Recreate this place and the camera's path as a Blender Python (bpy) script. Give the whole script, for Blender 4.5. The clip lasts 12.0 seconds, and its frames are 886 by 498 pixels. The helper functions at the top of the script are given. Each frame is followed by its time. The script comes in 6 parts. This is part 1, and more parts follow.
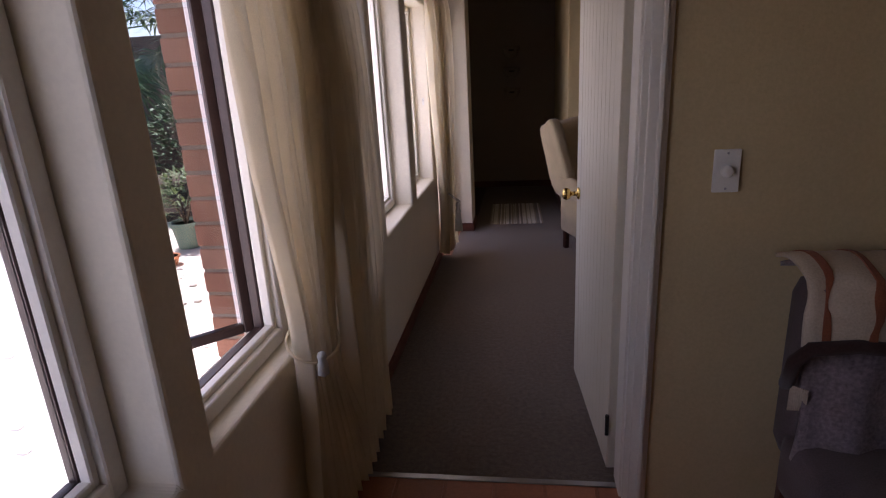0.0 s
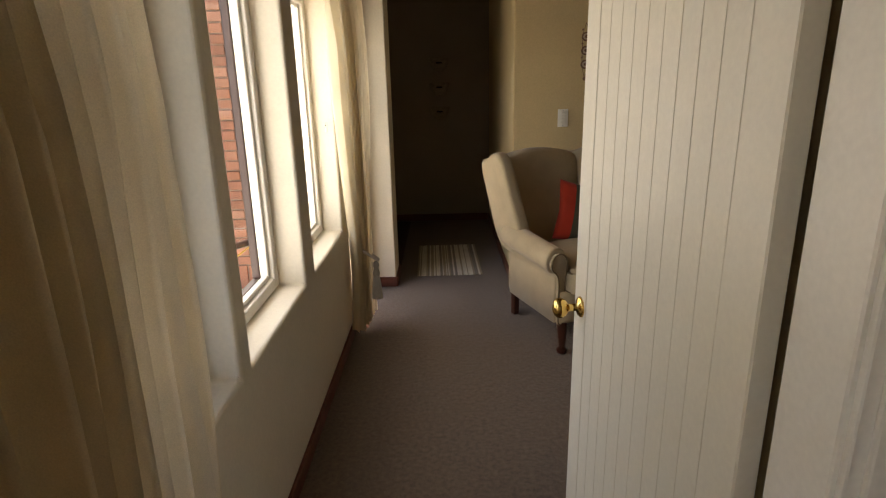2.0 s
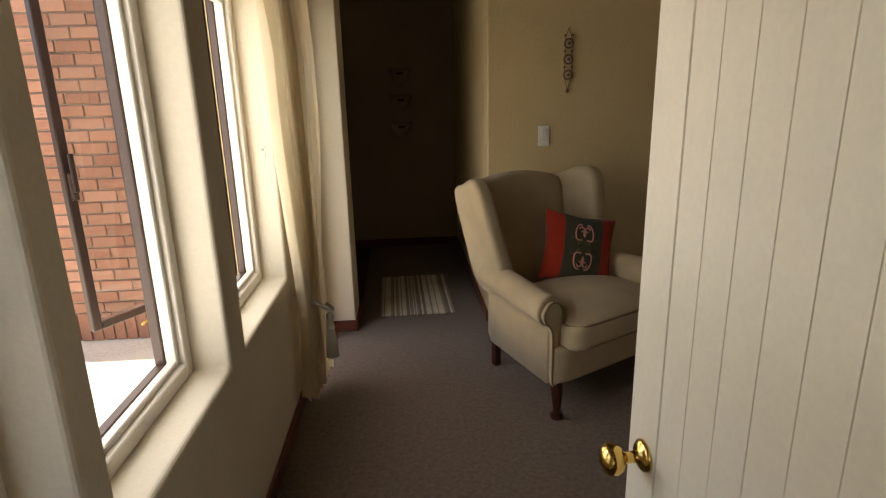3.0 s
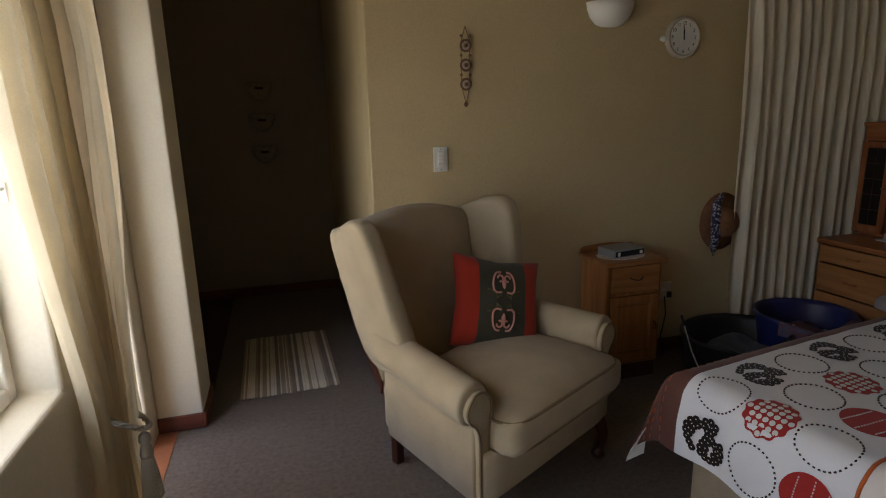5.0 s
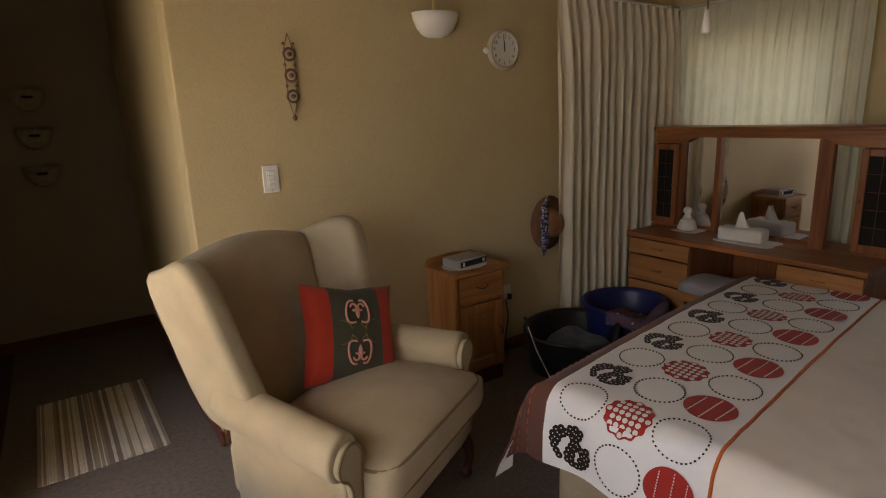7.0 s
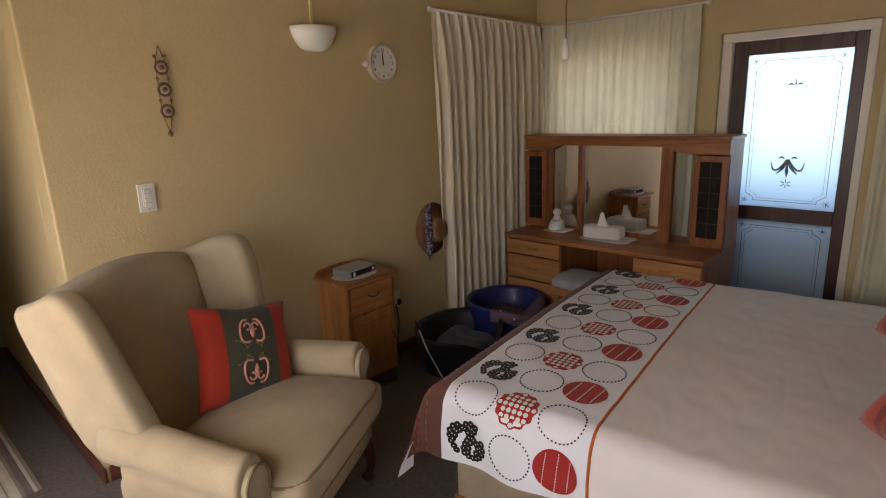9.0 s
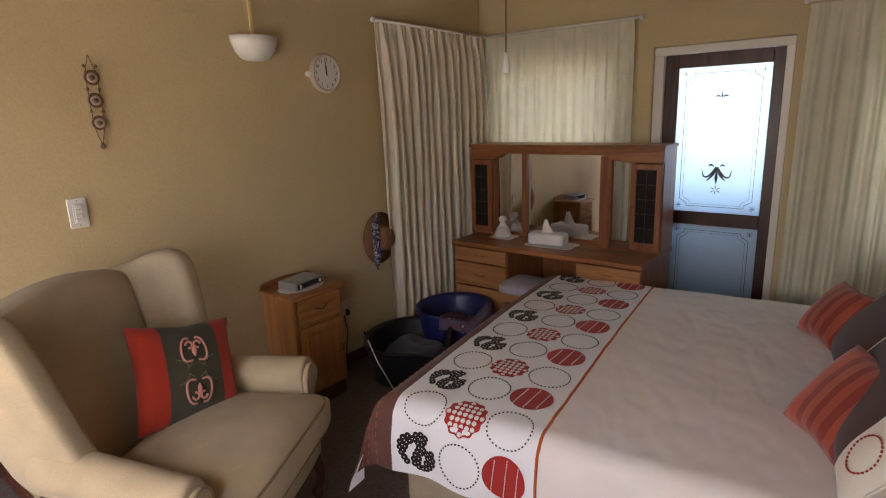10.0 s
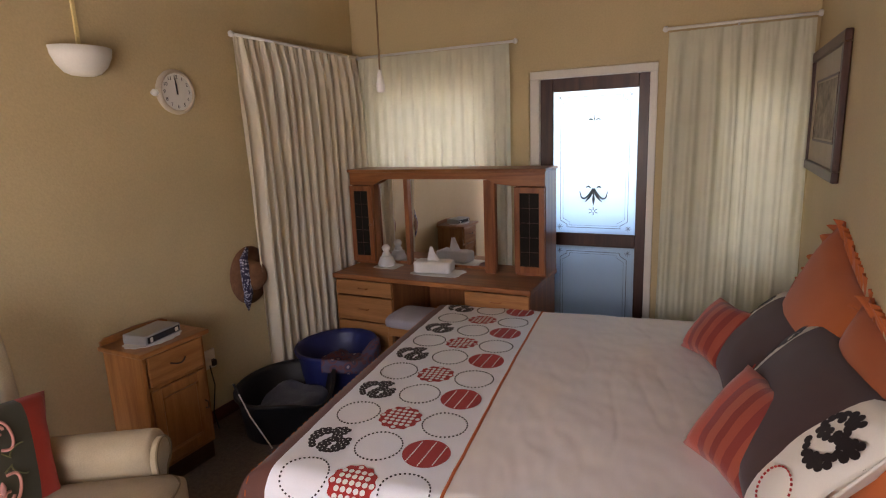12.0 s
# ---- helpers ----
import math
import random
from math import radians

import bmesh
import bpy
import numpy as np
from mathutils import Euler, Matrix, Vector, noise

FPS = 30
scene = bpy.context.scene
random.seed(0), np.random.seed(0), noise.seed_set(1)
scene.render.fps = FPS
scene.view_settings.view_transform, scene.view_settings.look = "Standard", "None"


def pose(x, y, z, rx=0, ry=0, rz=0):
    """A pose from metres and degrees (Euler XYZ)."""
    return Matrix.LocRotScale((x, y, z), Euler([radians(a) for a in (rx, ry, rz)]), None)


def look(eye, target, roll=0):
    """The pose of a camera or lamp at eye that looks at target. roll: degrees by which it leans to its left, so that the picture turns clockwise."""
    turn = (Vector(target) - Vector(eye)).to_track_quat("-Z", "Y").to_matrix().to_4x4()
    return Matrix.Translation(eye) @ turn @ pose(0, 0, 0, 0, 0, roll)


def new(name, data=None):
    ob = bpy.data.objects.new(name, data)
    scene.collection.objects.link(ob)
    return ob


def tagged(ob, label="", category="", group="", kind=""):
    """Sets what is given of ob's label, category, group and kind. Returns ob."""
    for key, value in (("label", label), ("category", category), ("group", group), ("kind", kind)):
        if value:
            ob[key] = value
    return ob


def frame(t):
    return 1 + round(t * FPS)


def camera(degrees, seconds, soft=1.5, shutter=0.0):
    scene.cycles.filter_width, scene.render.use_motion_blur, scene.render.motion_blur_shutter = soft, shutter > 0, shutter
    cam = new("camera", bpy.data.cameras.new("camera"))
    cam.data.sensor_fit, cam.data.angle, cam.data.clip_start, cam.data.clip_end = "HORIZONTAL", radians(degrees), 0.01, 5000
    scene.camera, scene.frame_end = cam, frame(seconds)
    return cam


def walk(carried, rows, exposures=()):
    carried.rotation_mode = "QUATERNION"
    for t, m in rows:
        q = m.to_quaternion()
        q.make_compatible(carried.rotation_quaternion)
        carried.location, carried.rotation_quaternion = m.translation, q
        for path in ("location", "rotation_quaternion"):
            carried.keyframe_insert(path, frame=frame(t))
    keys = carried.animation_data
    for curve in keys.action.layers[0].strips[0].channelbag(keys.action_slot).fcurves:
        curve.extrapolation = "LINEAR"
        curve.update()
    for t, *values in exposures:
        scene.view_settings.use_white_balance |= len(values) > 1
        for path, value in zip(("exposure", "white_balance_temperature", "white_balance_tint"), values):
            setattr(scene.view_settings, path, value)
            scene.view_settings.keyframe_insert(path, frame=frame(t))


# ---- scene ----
cam = camera(76.2, 12.0, 1.15)
PATH = [
    (0, (0.363, -1.314, 1.596), (0.084, 0.577, 1.008), -3.1),
    (0.5, (0.295, -1.023, 1.578), (0.091, 0.881, 0.999), -1.8),
    (1, (0.255, -0.686, 1.602), (0.129, 1.224, 1.024), -1.3),
    (1.5, (0.258, -0.361, 1.627), (0.192, 1.554, 1.056), -1.1),
    (2, (0.254, -0.026, 1.623), (0.25, 1.895, 1.065), -1.3),
    (2.5, (0.224, 0.277, 1.625), (0.286, 2.204, 1.09), -1.3),
    (3, (0.23, 0.618, 1.64), (0.36, 2.543, 1.114), -1.4),
    (3.2, (0.2, 0.742, 1.634), (0.374, 2.666, 1.116), -0.9),
    (4.8, (0.349, 1.429, 1.571), (0.825, 3.32, 1.126), -1.8),
    (5, (0.34, 1.478, 1.574), (0.875, 3.351, 1.123), -1.5),
    (5.5, (0.353, 1.577, 1.608), (1.019, 3.405, 1.141), -1.5),
    (6, (0.384, 1.62, 1.634), (1.174, 3.394, 1.158), -1.7),
    (6.5, (0.36, 1.66, 1.645), (1.3, 3.36, 1.169), -2.0),
    (7, (0.325, 1.684, 1.639), (1.41, 3.299, 1.172), -2.3),
    (9, (0.235, 1.64, 1.713), (1.636, 2.983, 1.231), -2.2),
    (9.5, (0.234, 1.621, 1.731), (1.695, 2.901, 1.251), -2.1),
    (10, (0.236, 1.621, 1.743), (1.756, 2.831, 1.272), -2.1),
    (10.5, (0.248, 1.627, 1.745), (1.822, 2.776, 1.293), -2.1),
    (11, (0.284, 1.666, 1.749), (1.918, 2.734, 1.314), -2.1),
    (11.5, (0.345, 1.716, 1.74), (2.039, 2.691, 1.318), -2.2),
    (12, (0.461, 1.748, 1.732), (2.213, 2.625, 1.328), -2.2),
]
EXPOSURES = [(0.0, 0.85, 5900, 32), (0.5, 1.4, 5950, 24), (1.0, 1.1, 6100, 22), (1.6, 1.6, 6950, 13), (2.0, 1.55, 7050, 12), (2.5, 1.45, 7150, 11), (3.2, 1.3, 7200, 11), (4.8, 1.35, 6100, 10), (5.4, 1.5, 6300, 11), (6.0, 1.65, 6800, 13), (7.2, 1.95, 7100, 15), (9.0, 2.35, 6750, 18), (10.5, 2.5, 6650, 21), (12.0, 2.75, 6650, 24)]
walk(cam, [(t, look(eye, target, roll)) for t, eye, target, roll in PATH], EXPOSURES)

# world, sun, exposure
world = bpy.data.worlds.new("sky")
scene.world = world
world.use_nodes = True
wn = world.node_tree.nodes
sky = wn.new("ShaderNodeTexSky")
sky.sky_type = "NISHITA"
sky.sun_disc = False
sky.sun_elevation = radians(58)
sky.sun_rotation = radians(250)
wn["Background"].inputs[1].default_value = 0.15
world.node_tree.links.new(sky.outputs[0], wn["Background"].inputs[0])
sun_data = bpy.data.lights.new("sun", "SUN")
sun_data.energy, sun_data.angle, sun_data.color = 5.0, radians(0.5), (1.0, 0.95, 0.86)
sun = new("sun", sun_data)
sun.matrix_world = look((0, 0, 10), (2.2, -1.0, 10 - 8.8))


XW_OUT = -0.62                                       # outer face of the window wall


def portal(name, m, w, h, power, color=(0.93, 0.97, 1.0)):
    d = bpy.data.lights.new(name, "AREA")
    d.shape, d.size, d.size_y, d.energy, d.color = "RECTANGLE", w, h, power, color
    ob = new(name, d)
    ob.matrix_world = m
    return ob


for y0, y1, power in ((0.80, 1.53, 0.25), (1.66, 2.40, 2.9), (2.62, 3.40, 3.9), (-0.22, 0.38, 1.2), (-1.43, -0.39, 2.0)):
    portal("sky_light_window", look((-0.60, (y0 + y1) / 2, 1.44), (0.5, (y0 + y1) / 2, 1.44)), y1 - y0, 1.30, power, (1.0, 0.97, 0.92))
portal("sky_light_door", look((XW_OUT - 0.10, 3.96, 1.25), (2.6, 4.4, 1.25)), 0.62, 1.5, 1.4, (1.0, 0.97, 0.90))
portal("sky_light_east", look((6.2, 2.7, 2.6), (4.6, 2.7, 1.5)), 3.2, 1.6, 9)

# ---- materials ----
def nodes_of(name):
    m = bpy.data.materials.new(name)
    m.use_nodes = True
    t = m.node_tree
    return m, t, t.nodes, t.links, t.nodes["Principled BSDF"]


def mat(name, color, rough=0.7, scale=8.0, amount=0.12, fine=120.0, bump=0.15, metal=0.0, stretch=(1, 1, 1),
        sheen=0.0, spec=0.5, random_amount=0.0):
    """A base colour with blotches and fine grain, and a matching relief."""
    m, t, n, l, b = nodes_of(name)
    co = n.new("ShaderNodeTexCoord")
    mp = n.new("ShaderNodeMapping")
    mp.inputs["Scale"].default_value = stretch
    l.new(co.outputs["Object"], mp.inputs[0])
    big = n.new("ShaderNodeTexNoise")
    big.inputs["Scale"].default_value, big.inputs["Detail"].default_value = scale, 4
    sm = n.new("ShaderNodeTexNoise")
    sm.inputs["Scale"].default_value, sm.inputs["Detail"].default_value = fine, 3
    l.new(mp.outputs[0], big.inputs["Vector"])
    l.new(mp.outputs[0], sm.inputs["Vector"])
    add = n.new("ShaderNodeMath")
    add.operation = "ADD"
    l.new(big.outputs["Fac"], add.inputs[0])
    l.new(sm.outputs["Fac"], add.inputs[1])
    last = add
    if random_amount:
        info = n.new("ShaderNodeObjectInfo")
        mul = n.new("ShaderNodeMath")
        mul.operation = "MULTIPLY_ADD"
        mul.inputs[1].default_value = random_amount
        l.new(info.outputs["Random"], mul.inputs[0])
        l.new(add.outputs[0], mul.inputs[2])
        last = mul
    ramp = n.new("ShaderNodeMapRange")
    ramp.inputs["From Min"].default_value, ramp.inputs["From Max"].default_value = 0.6, 1.4 + random_amount
    ramp.inputs["To Min"].default_value, ramp.inputs["To Max"].default_value = 1 - amount, 1 + amount
    l.new(last.outputs[0], ramp.inputs[0])
    mix = n.new("ShaderNodeMix")
    mix.data_type, mix.blend_type = "RGBA", "MULTIPLY"
    mix.inputs["Factor"].default_value = 1
    mix.inputs["A"].default_value = (*color, 1)
    l.new(ramp.outputs[0], mix.inputs["B"])
    l.new(mix.outputs["Result"], b.inputs["Base Color"])
    b.inputs["Roughness"].default_value, b.inputs["Metallic"].default_value = rough, metal
    b.inputs["Specular IOR Level"].default_value = spec
    b.inputs["Sheen Weight"].default_value = sheen
    if bump:
        bp = n.new("ShaderNodeBump")
        bp.inputs["Strength"].default_value, bp.inputs["Distance"].default_value = bump, 0.004
        l.new(add.outputs[0], bp.inputs["Height"])
        l.new(bp.outputs[0], b.inputs["Normal"])
    return m


def wood(name, dark, light, rough=0.4, axis="X", scale=7.0):
    """Straight-grained wood, grain along the named axis."""
    m, t, n, l, b = nodes_of(name)
    co, mp = n.new("ShaderNodeTexCoord"), n.new("ShaderNodeMapping")
    mp.inputs["Scale"].default_value = {"X": (0.6, 9, 9), "Y": (9, 0.6, 9), "Z": (9, 9, 0.6)}[axis]
    l.new(co.outputs["Object"], mp.inputs[0])
    a, f = n.new("ShaderNodeTexNoise"), n.new("ShaderNodeTexNoise")
    a.inputs["Scale"].default_value, a.inputs["Detail"].default_value, a.inputs["Distortion"].default_value = scale * 0.35, 6, 0.6
    f.inputs["Scale"].default_value = scale * 5
    l.new(mp.outputs[0], a.inputs["Vector"])
    l.new(mp.outputs[0], f.inputs["Vector"])
    mx = n.new("ShaderNodeMath")
    mx.operation = "MULTIPLY_ADD"
    mx.inputs[1].default_value = 0.35
    l.new(f.outputs["Fac"], mx.inputs[0])
    l.new(a.outputs["Fac"], mx.inputs[2])
    r = n.new("ShaderNodeValToRGB")
    r.color_ramp.elements[0].position, r.color_ramp.elements[0].color = 0.45, (*dark, 1)
    r.color_ramp.elements[1].position, r.color_ramp.elements[1].color = 0.9, (*light, 1)
    l.new(mx.outputs[0], r.inputs[0])
    l.new(r.outputs[0], b.inputs["Base Color"])
    b.inputs["Roughness"].default_value = rough
    bp = n.new("ShaderNodeBump")
    bp.inputs["Strength"].default_value, bp.inputs["Distance"].default_value = 0.12, 0.002
    l.new(mx.outputs[0], bp.inputs["Height"])
    l.new(bp.outputs[0], b.inputs["Normal"])
    return m


def fabric(name, color, weave=420.0, amount=0.18, rough=0.9, translucent=0.0, bump=0.25):
    """Woven cloth; translucent lets daylight glow through."""
    m, t, n, l, b = nodes_of(name)
    co = n.new("ShaderNodeTexCoord")
    big = n.new("ShaderNodeTexNoise")
    big.inputs["Scale"].default_value, big.inputs["Detail"].default_value = 6, 5
    l.new(co.outputs["Object"], big.inputs["Vector"])
    w = n.new("ShaderNodeTexNoise")
    w.inputs["Scale"].default_value, w.inputs["Detail"].default_value = weave, 2
    l.new(co.outputs["Object"], w.inputs["Vector"])
    add = n.new("ShaderNodeMath")
    add.operation = "ADD"
    l.new(big.outputs["Fac"], add.inputs[0])
    l.new(w.outputs["Fac"], add.inputs[1])
    ramp = n.new("ShaderNodeMapRange")
    ramp.inputs["From Min"].default_value, ramp.inputs["From Max"].default_value = 0.6, 1.4
    ramp.inputs["To Min"].default_value, ramp.inputs["To Max"].default_value = 1 - amount, 1 + amount
    l.new(add.outputs[0], ramp.inputs[0])
    mix = n.new("ShaderNodeMix")
    mix.data_type, mix.blend_type = "RGBA", "MULTIPLY"
    mix.inputs["Factor"].default_value = 1
    mix.inputs["A"].default_value = (*color, 1)
    l.new(ramp.outputs[0], mix.inputs["B"])
    l.new(mix.outputs["Result"], b.inputs["Base Color"])
    b.inputs["Roughness"].default_value = rough
    b.inputs["Specular IOR Level"].default_value = 0.2
    b.inputs["Sheen Weight"].default_value = 0.15
    bp = n.new("ShaderNodeBump")
    bp.inputs["Strength"].default_value, bp.inputs["Distance"].default_value = bump, 0.002
    l.new(w.outputs["Fac"], bp.inputs["Height"])
    l.new(bp.outputs[0], b.inputs["Normal"])
    if translucent:
        tr = n.new("ShaderNodeBsdfTranslucent")
        l.new(mix.outputs["Result"], tr.inputs["Color"])
        ms = n.new("ShaderNodeMixShader")
        ms.inputs[0].default_value = translucent
        l.new(b.outputs[0], ms.inputs[1])
        l.new(tr.outputs[0], ms.inputs[2])
        l.new(ms.outputs[0], n["Material Output"].inputs["Surface"])
    return m


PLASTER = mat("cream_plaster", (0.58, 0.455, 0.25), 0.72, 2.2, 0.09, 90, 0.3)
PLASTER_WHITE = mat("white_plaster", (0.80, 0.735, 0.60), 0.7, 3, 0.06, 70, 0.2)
# unseen ceiling: dark brown wood picked to soak up bounced light
CEILING = wood("bounce_cutting_ceiling", (0.10, 0.045, 0.02), (0.22, 0.11, 0.05), 0.55, "Y")
CARPET = mat("brown_carpet", (0.14, 0.103, 0.078), 0.95, 45.0, 0.55, 190, 1.0, sheen=0.2)
TILE = mat("terracotta_tile", (0.36, 0.13, 0.06), 0.45, 6, 0.25, 90, 0.2, random_amount=0.4)
SKIRT = wood("skirting_wood", (0.09, 0.022, 0.012), (0.2, 0.06, 0.035), 0.45)
WHITE = mat("white_gloss_paint", (0.78, 0.74, 0.66), 0.35, 4, 0.06, 90, 0.06)
CREAM_PAINT = mat("cream_door_paint", (0.80, 0.74, 0.61), 0.34, 3, 0.05, 90, 0.06)
BROWN_STEEL = mat("brown_steel_paint", (0.045, 0.022, 0.018), 0.4, 10, 0.3, 120, 0.1)
BRASS = mat("brass", (0.85, 0.58, 0.18), 0.18, 14, 0.1, 200, 0.03, metal=1.0)
STEEL = mat("brushed_steel", (0.45, 0.45, 0.46), 0.3, 14, 0.1, 200, 0.03, metal=1.0)
BLACK = mat("black_plastic", (0.012, 0.012, 0.014), 0.5, 10, 0.3, 120, 0.08)
WHITE_PLASTIC = mat("white_plastic", (0.78, 0.76, 0.7), 0.35, 10, 0.04, 120, 0.02)


# ---- mesh helpers ----
def part(name, bm, material, parent=None, label="", smooth=False, m=None):
    me = bpy.data.meshes.new(name)
    bm.normal_update()
    if smooth:
        for f in bm.faces:
            f.smooth = True
    bm.to_mesh(me)
    bm.free()
    me.materials.append(material)
    ob = new(name, me)
    if parent:
        ob.parent = parent
    if m is not None:
        ob.matrix_basis = m
    if label:
        tagged(ob, label)
    return ob


def thing(name, m, label, category, group="", kind=""):
    ob = new(name)
    ob.empty_display_size = 0.1
    ob.matrix_basis = m
    return tagged(ob, label, category, group, kind)


def box(bm, x0, x1, y0, y1, z0, z1, bevel=0.0, seg=1, m=None):
    g = bmesh.ops.create_cube(bm, size=1)
    vs = g["verts"]
    for v in vs:
        v.co = Vector(((x0 + x1) / 2 + v.co.x * (x1 - x0), (y0 + y1) / 2 + v.co.y * (y1 - y0), (z0 + z1) / 2 + v.co.z * (z1 - z0)))
    if m is not None:
        bmesh.ops.transform(bm, matrix=m, verts=vs)
    if bevel:
        es = list({e for v in vs for e in v.link_edges})
        bmesh.ops.bevel(bm, geom=es, offset=bevel, segments=seg, affect="EDGES", profile=0.5)
    return bm


def boxes(*rows, bevel=0.0, seg=1):
    bm = bmesh.new()
    for r in rows:
        box(bm, *r, bevel=bevel, seg=seg)
    return bm


def wall_mesh(us, vs, solid, t0, t1, axis, bevel=0.01):
    """A wall slab over a grid of cells; solid(u, v) tells which are wall. axis: the wall's normal."""
    bm = bmesh.new()
    put = {}

    def vert(u, v, t):
        k = (round(u, 4), round(v, 4), round(t, 4))
        if k not in put:
            put[k] = bm.verts.new((t, u, v) if axis == "x" else (u, t, v))
        return put[k]
    nu, nv = len(us) - 1, len(vs) - 1

    def is_in(i, j):
        return 0 <= i < nu and 0 <= j < nv and solid((us[i] + us[i + 1]) / 2, (vs[j] + vs[j + 1]) / 2)
    for i in range(nu):
        for j in range(nv):
            if not is_in(i, j):
                continue
            a, b, c, d = us[i], us[i + 1], vs[j], vs[j + 1]
            for t in (t0, t1):
                bm.faces.new([vert(a, c, t), vert(b, c, t), vert(b, d, t), vert(a, d, t)])
            for (p, q), (di, dj) in ((((a, c), (b, c)), (0, -1)), (((a, d), (b, d)), (0, 1)), (((a, c), (a, d)), (-1, 0)), (((b, c), (b, d)), (1, 0))):
                if not is_in(i + di, j + dj):
                    bm.faces.new([vert(*p, t0), vert(*q, t0), vert(*q, t1), vert(*p, t1)])
    bmesh.ops.recalc_face_normals(bm, faces=bm.faces)
    bmesh.ops.dissolve_limit(bm, angle_limit=0.01, verts=bm.verts, edges=bm.edges)
    if bevel:
        es = [e for e in bm.edges if len(e.link_faces) == 2 and e.calc_face_angle() > 1]
        bmesh.ops.bevel(bm, geom=es, offset=bevel, segments=3, affect="EDGES", profile=0.5)
    return bm


def wall(name, material, axis, t0, t1, u0, u1, z0, z1, holes=(), bevel=0.01, label=""):
    us = sorted({u0, u1, *[h[0] for h in holes], *[h[1] for h in holes]})
    vs = sorted({z0, z1, *[h[2] for h in holes], *[h[3] for h in holes]})
    bm = wall_mesh(us, vs, lambda u, v: not any(h[0] < u < h[1] and h[2] < v < h[3] for h in holes), t0, t1, axis, bevel)
    return tagged(part(name, bm, material), label or "cream painted plaster wall", "wall", kind="structure")


def lathe(profile, n=24, cap=True):
    """A turned shape about z from (radius, height) pairs."""
    bm = bmesh.new()
    rings = [[bm.verts.new((r * math.cos(2 * math.pi * k / n), r * math.sin(2 * math.pi * k / n), z)) for k in range(n)] for r, z in profile]
    for a, b in zip(rings, rings[1:]):
        for k in range(n):
            bm.faces.new([a[k], a[(k + 1) % n], b[(k + 1) % n], b[k]])
    if cap:
        bm.faces.new(rings[0][::-1])
        bm.faces.new(rings[-1])
    bmesh.ops.recalc_face_normals(bm, faces=bm.faces)
    return bm


def tube(points, radius, n=8, bm=None):
    """A round bar along points; radius is a number or one a point."""
    bm = bm or bmesh.new()
    pts = [Vector(p) for p in points]
    rings, side = [], None
    for i, p in enumerate(pts):
        d = (pts[min(i + 1, len(pts) - 1)] - pts[max(i - 1, 0)]).normalized()
        if side is None:
            side = d.orthogonal().normalized()
        side = (side - d * side.dot(d)).normalized()
        up = d.cross(side)
        r = radius[i] if isinstance(radius, (list, tuple)) else radius
        rings.append([bm.verts.new(p + r * (math.cos(2 * math.pi * k / n) * side + math.sin(2 * math.pi * k / n) * up)) for k in range(n)])
    for a, b in zip(rings, rings[1:]):
        for k in range(n):
            bm.faces.new([a[k], a[(k + 1) % n], b[(k + 1) % n], b[k]])
    bm.faces.new(rings[0][::-1])
    bm.faces.new(rings[-1])
    return bm


# ---- the large structure ----
XW, XE, YN, YS, YP = -0.38, 4.49, 4.53, 1.30, 0.66   # inner faces; YP: bedroom side of the partition
YQ = 0.56                                            # first-room side of the partition
ZC = 3.25
SILL, HEAD = 0.757, 2.12
WALL_T = 0.24
part("floor", boxes((XW - 0.02, XE + 0.2, 0.62, YN - 0.0005, -0.12, 0.0), (-0.15, 0.83, YN, 6.9, -0.12, 0.0)), CARPET)
tagged(bpy.data.objects["floor"], "brown short-pile carpet", "floor", kind="structure")
# window wall
wins = [(0.78, 1.545), (1.645, 2.42), (2.606, 3.417)]
west = [(a, b, SILL, HEAD) for a, b in wins] + [(3.62, 4.30, -0.12, 2.1), (-0.235, 0.394, SILL, HEAD), (-1.45, -0.374, SILL, HEAD)]
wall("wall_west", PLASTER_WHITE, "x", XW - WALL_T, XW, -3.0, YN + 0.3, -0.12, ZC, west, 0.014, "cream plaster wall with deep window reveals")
wall("wall_north", PLASTER, "y", YN, YN + 0.2, 0.82, XE + 0.25, -0.12, ZC)
wall("wall_east", PLASTER, "x", XE, XE + 0.24, YS - 0.2, YN, -0.12, ZC, [(2.165, 3.035, -0.01, 2.13), (3.30, 4.30, 0.95, 2.1), (1.37, 1.80, 0.86, 2.0)])
wall("wall_south", PLASTER, "y", YS - 0.15, YS, 0.80, XE, -0.12, ZC)
wall("wall_entry", PLASTER, "x", 0.80, 0.95, YP, YS - 0.15, -0.12, ZC)
wall("wall_partition", PLASTER, "y", YQ, YP, XW, 2.6, -0.12, ZC, [(XW - 0.01, 0.74, -0.13, 2.06)])
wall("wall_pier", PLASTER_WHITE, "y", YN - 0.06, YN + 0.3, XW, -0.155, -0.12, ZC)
# greyer plaster, also darkened: the passage's dimness is put into the colour
PLASTER_DIM = mat("dim_passage_plaster", (0.36, 0.30, 0.235), 0.75, 2.2, 0.07, 60, 0.25)
wall("wall_passage_east", PLASTER, "x", 0.82, 1.0, YN + 0.2, 6.85, -0.12, ZC)
wall("wall_passage_north", PLASTER_DIM, "y", 6.85, 7.0, -1.3, 1.0, -0.12, ZC)
wall("wall_passage_west", PLASTER_DIM, "x", -1.3, -1.15, YN + 0.3, 6.85, -0.12, ZC)
wall("wall_passage_south", PLASTER, "y", YN + 0.16, YN + 0.3, -1.15, XW - WALL_T, -0.12, ZC)
wall("wall_room_south", PLASTER, "y", -3.15, -3.0, XW - WALL_T, 2.6, -0.12, ZC)
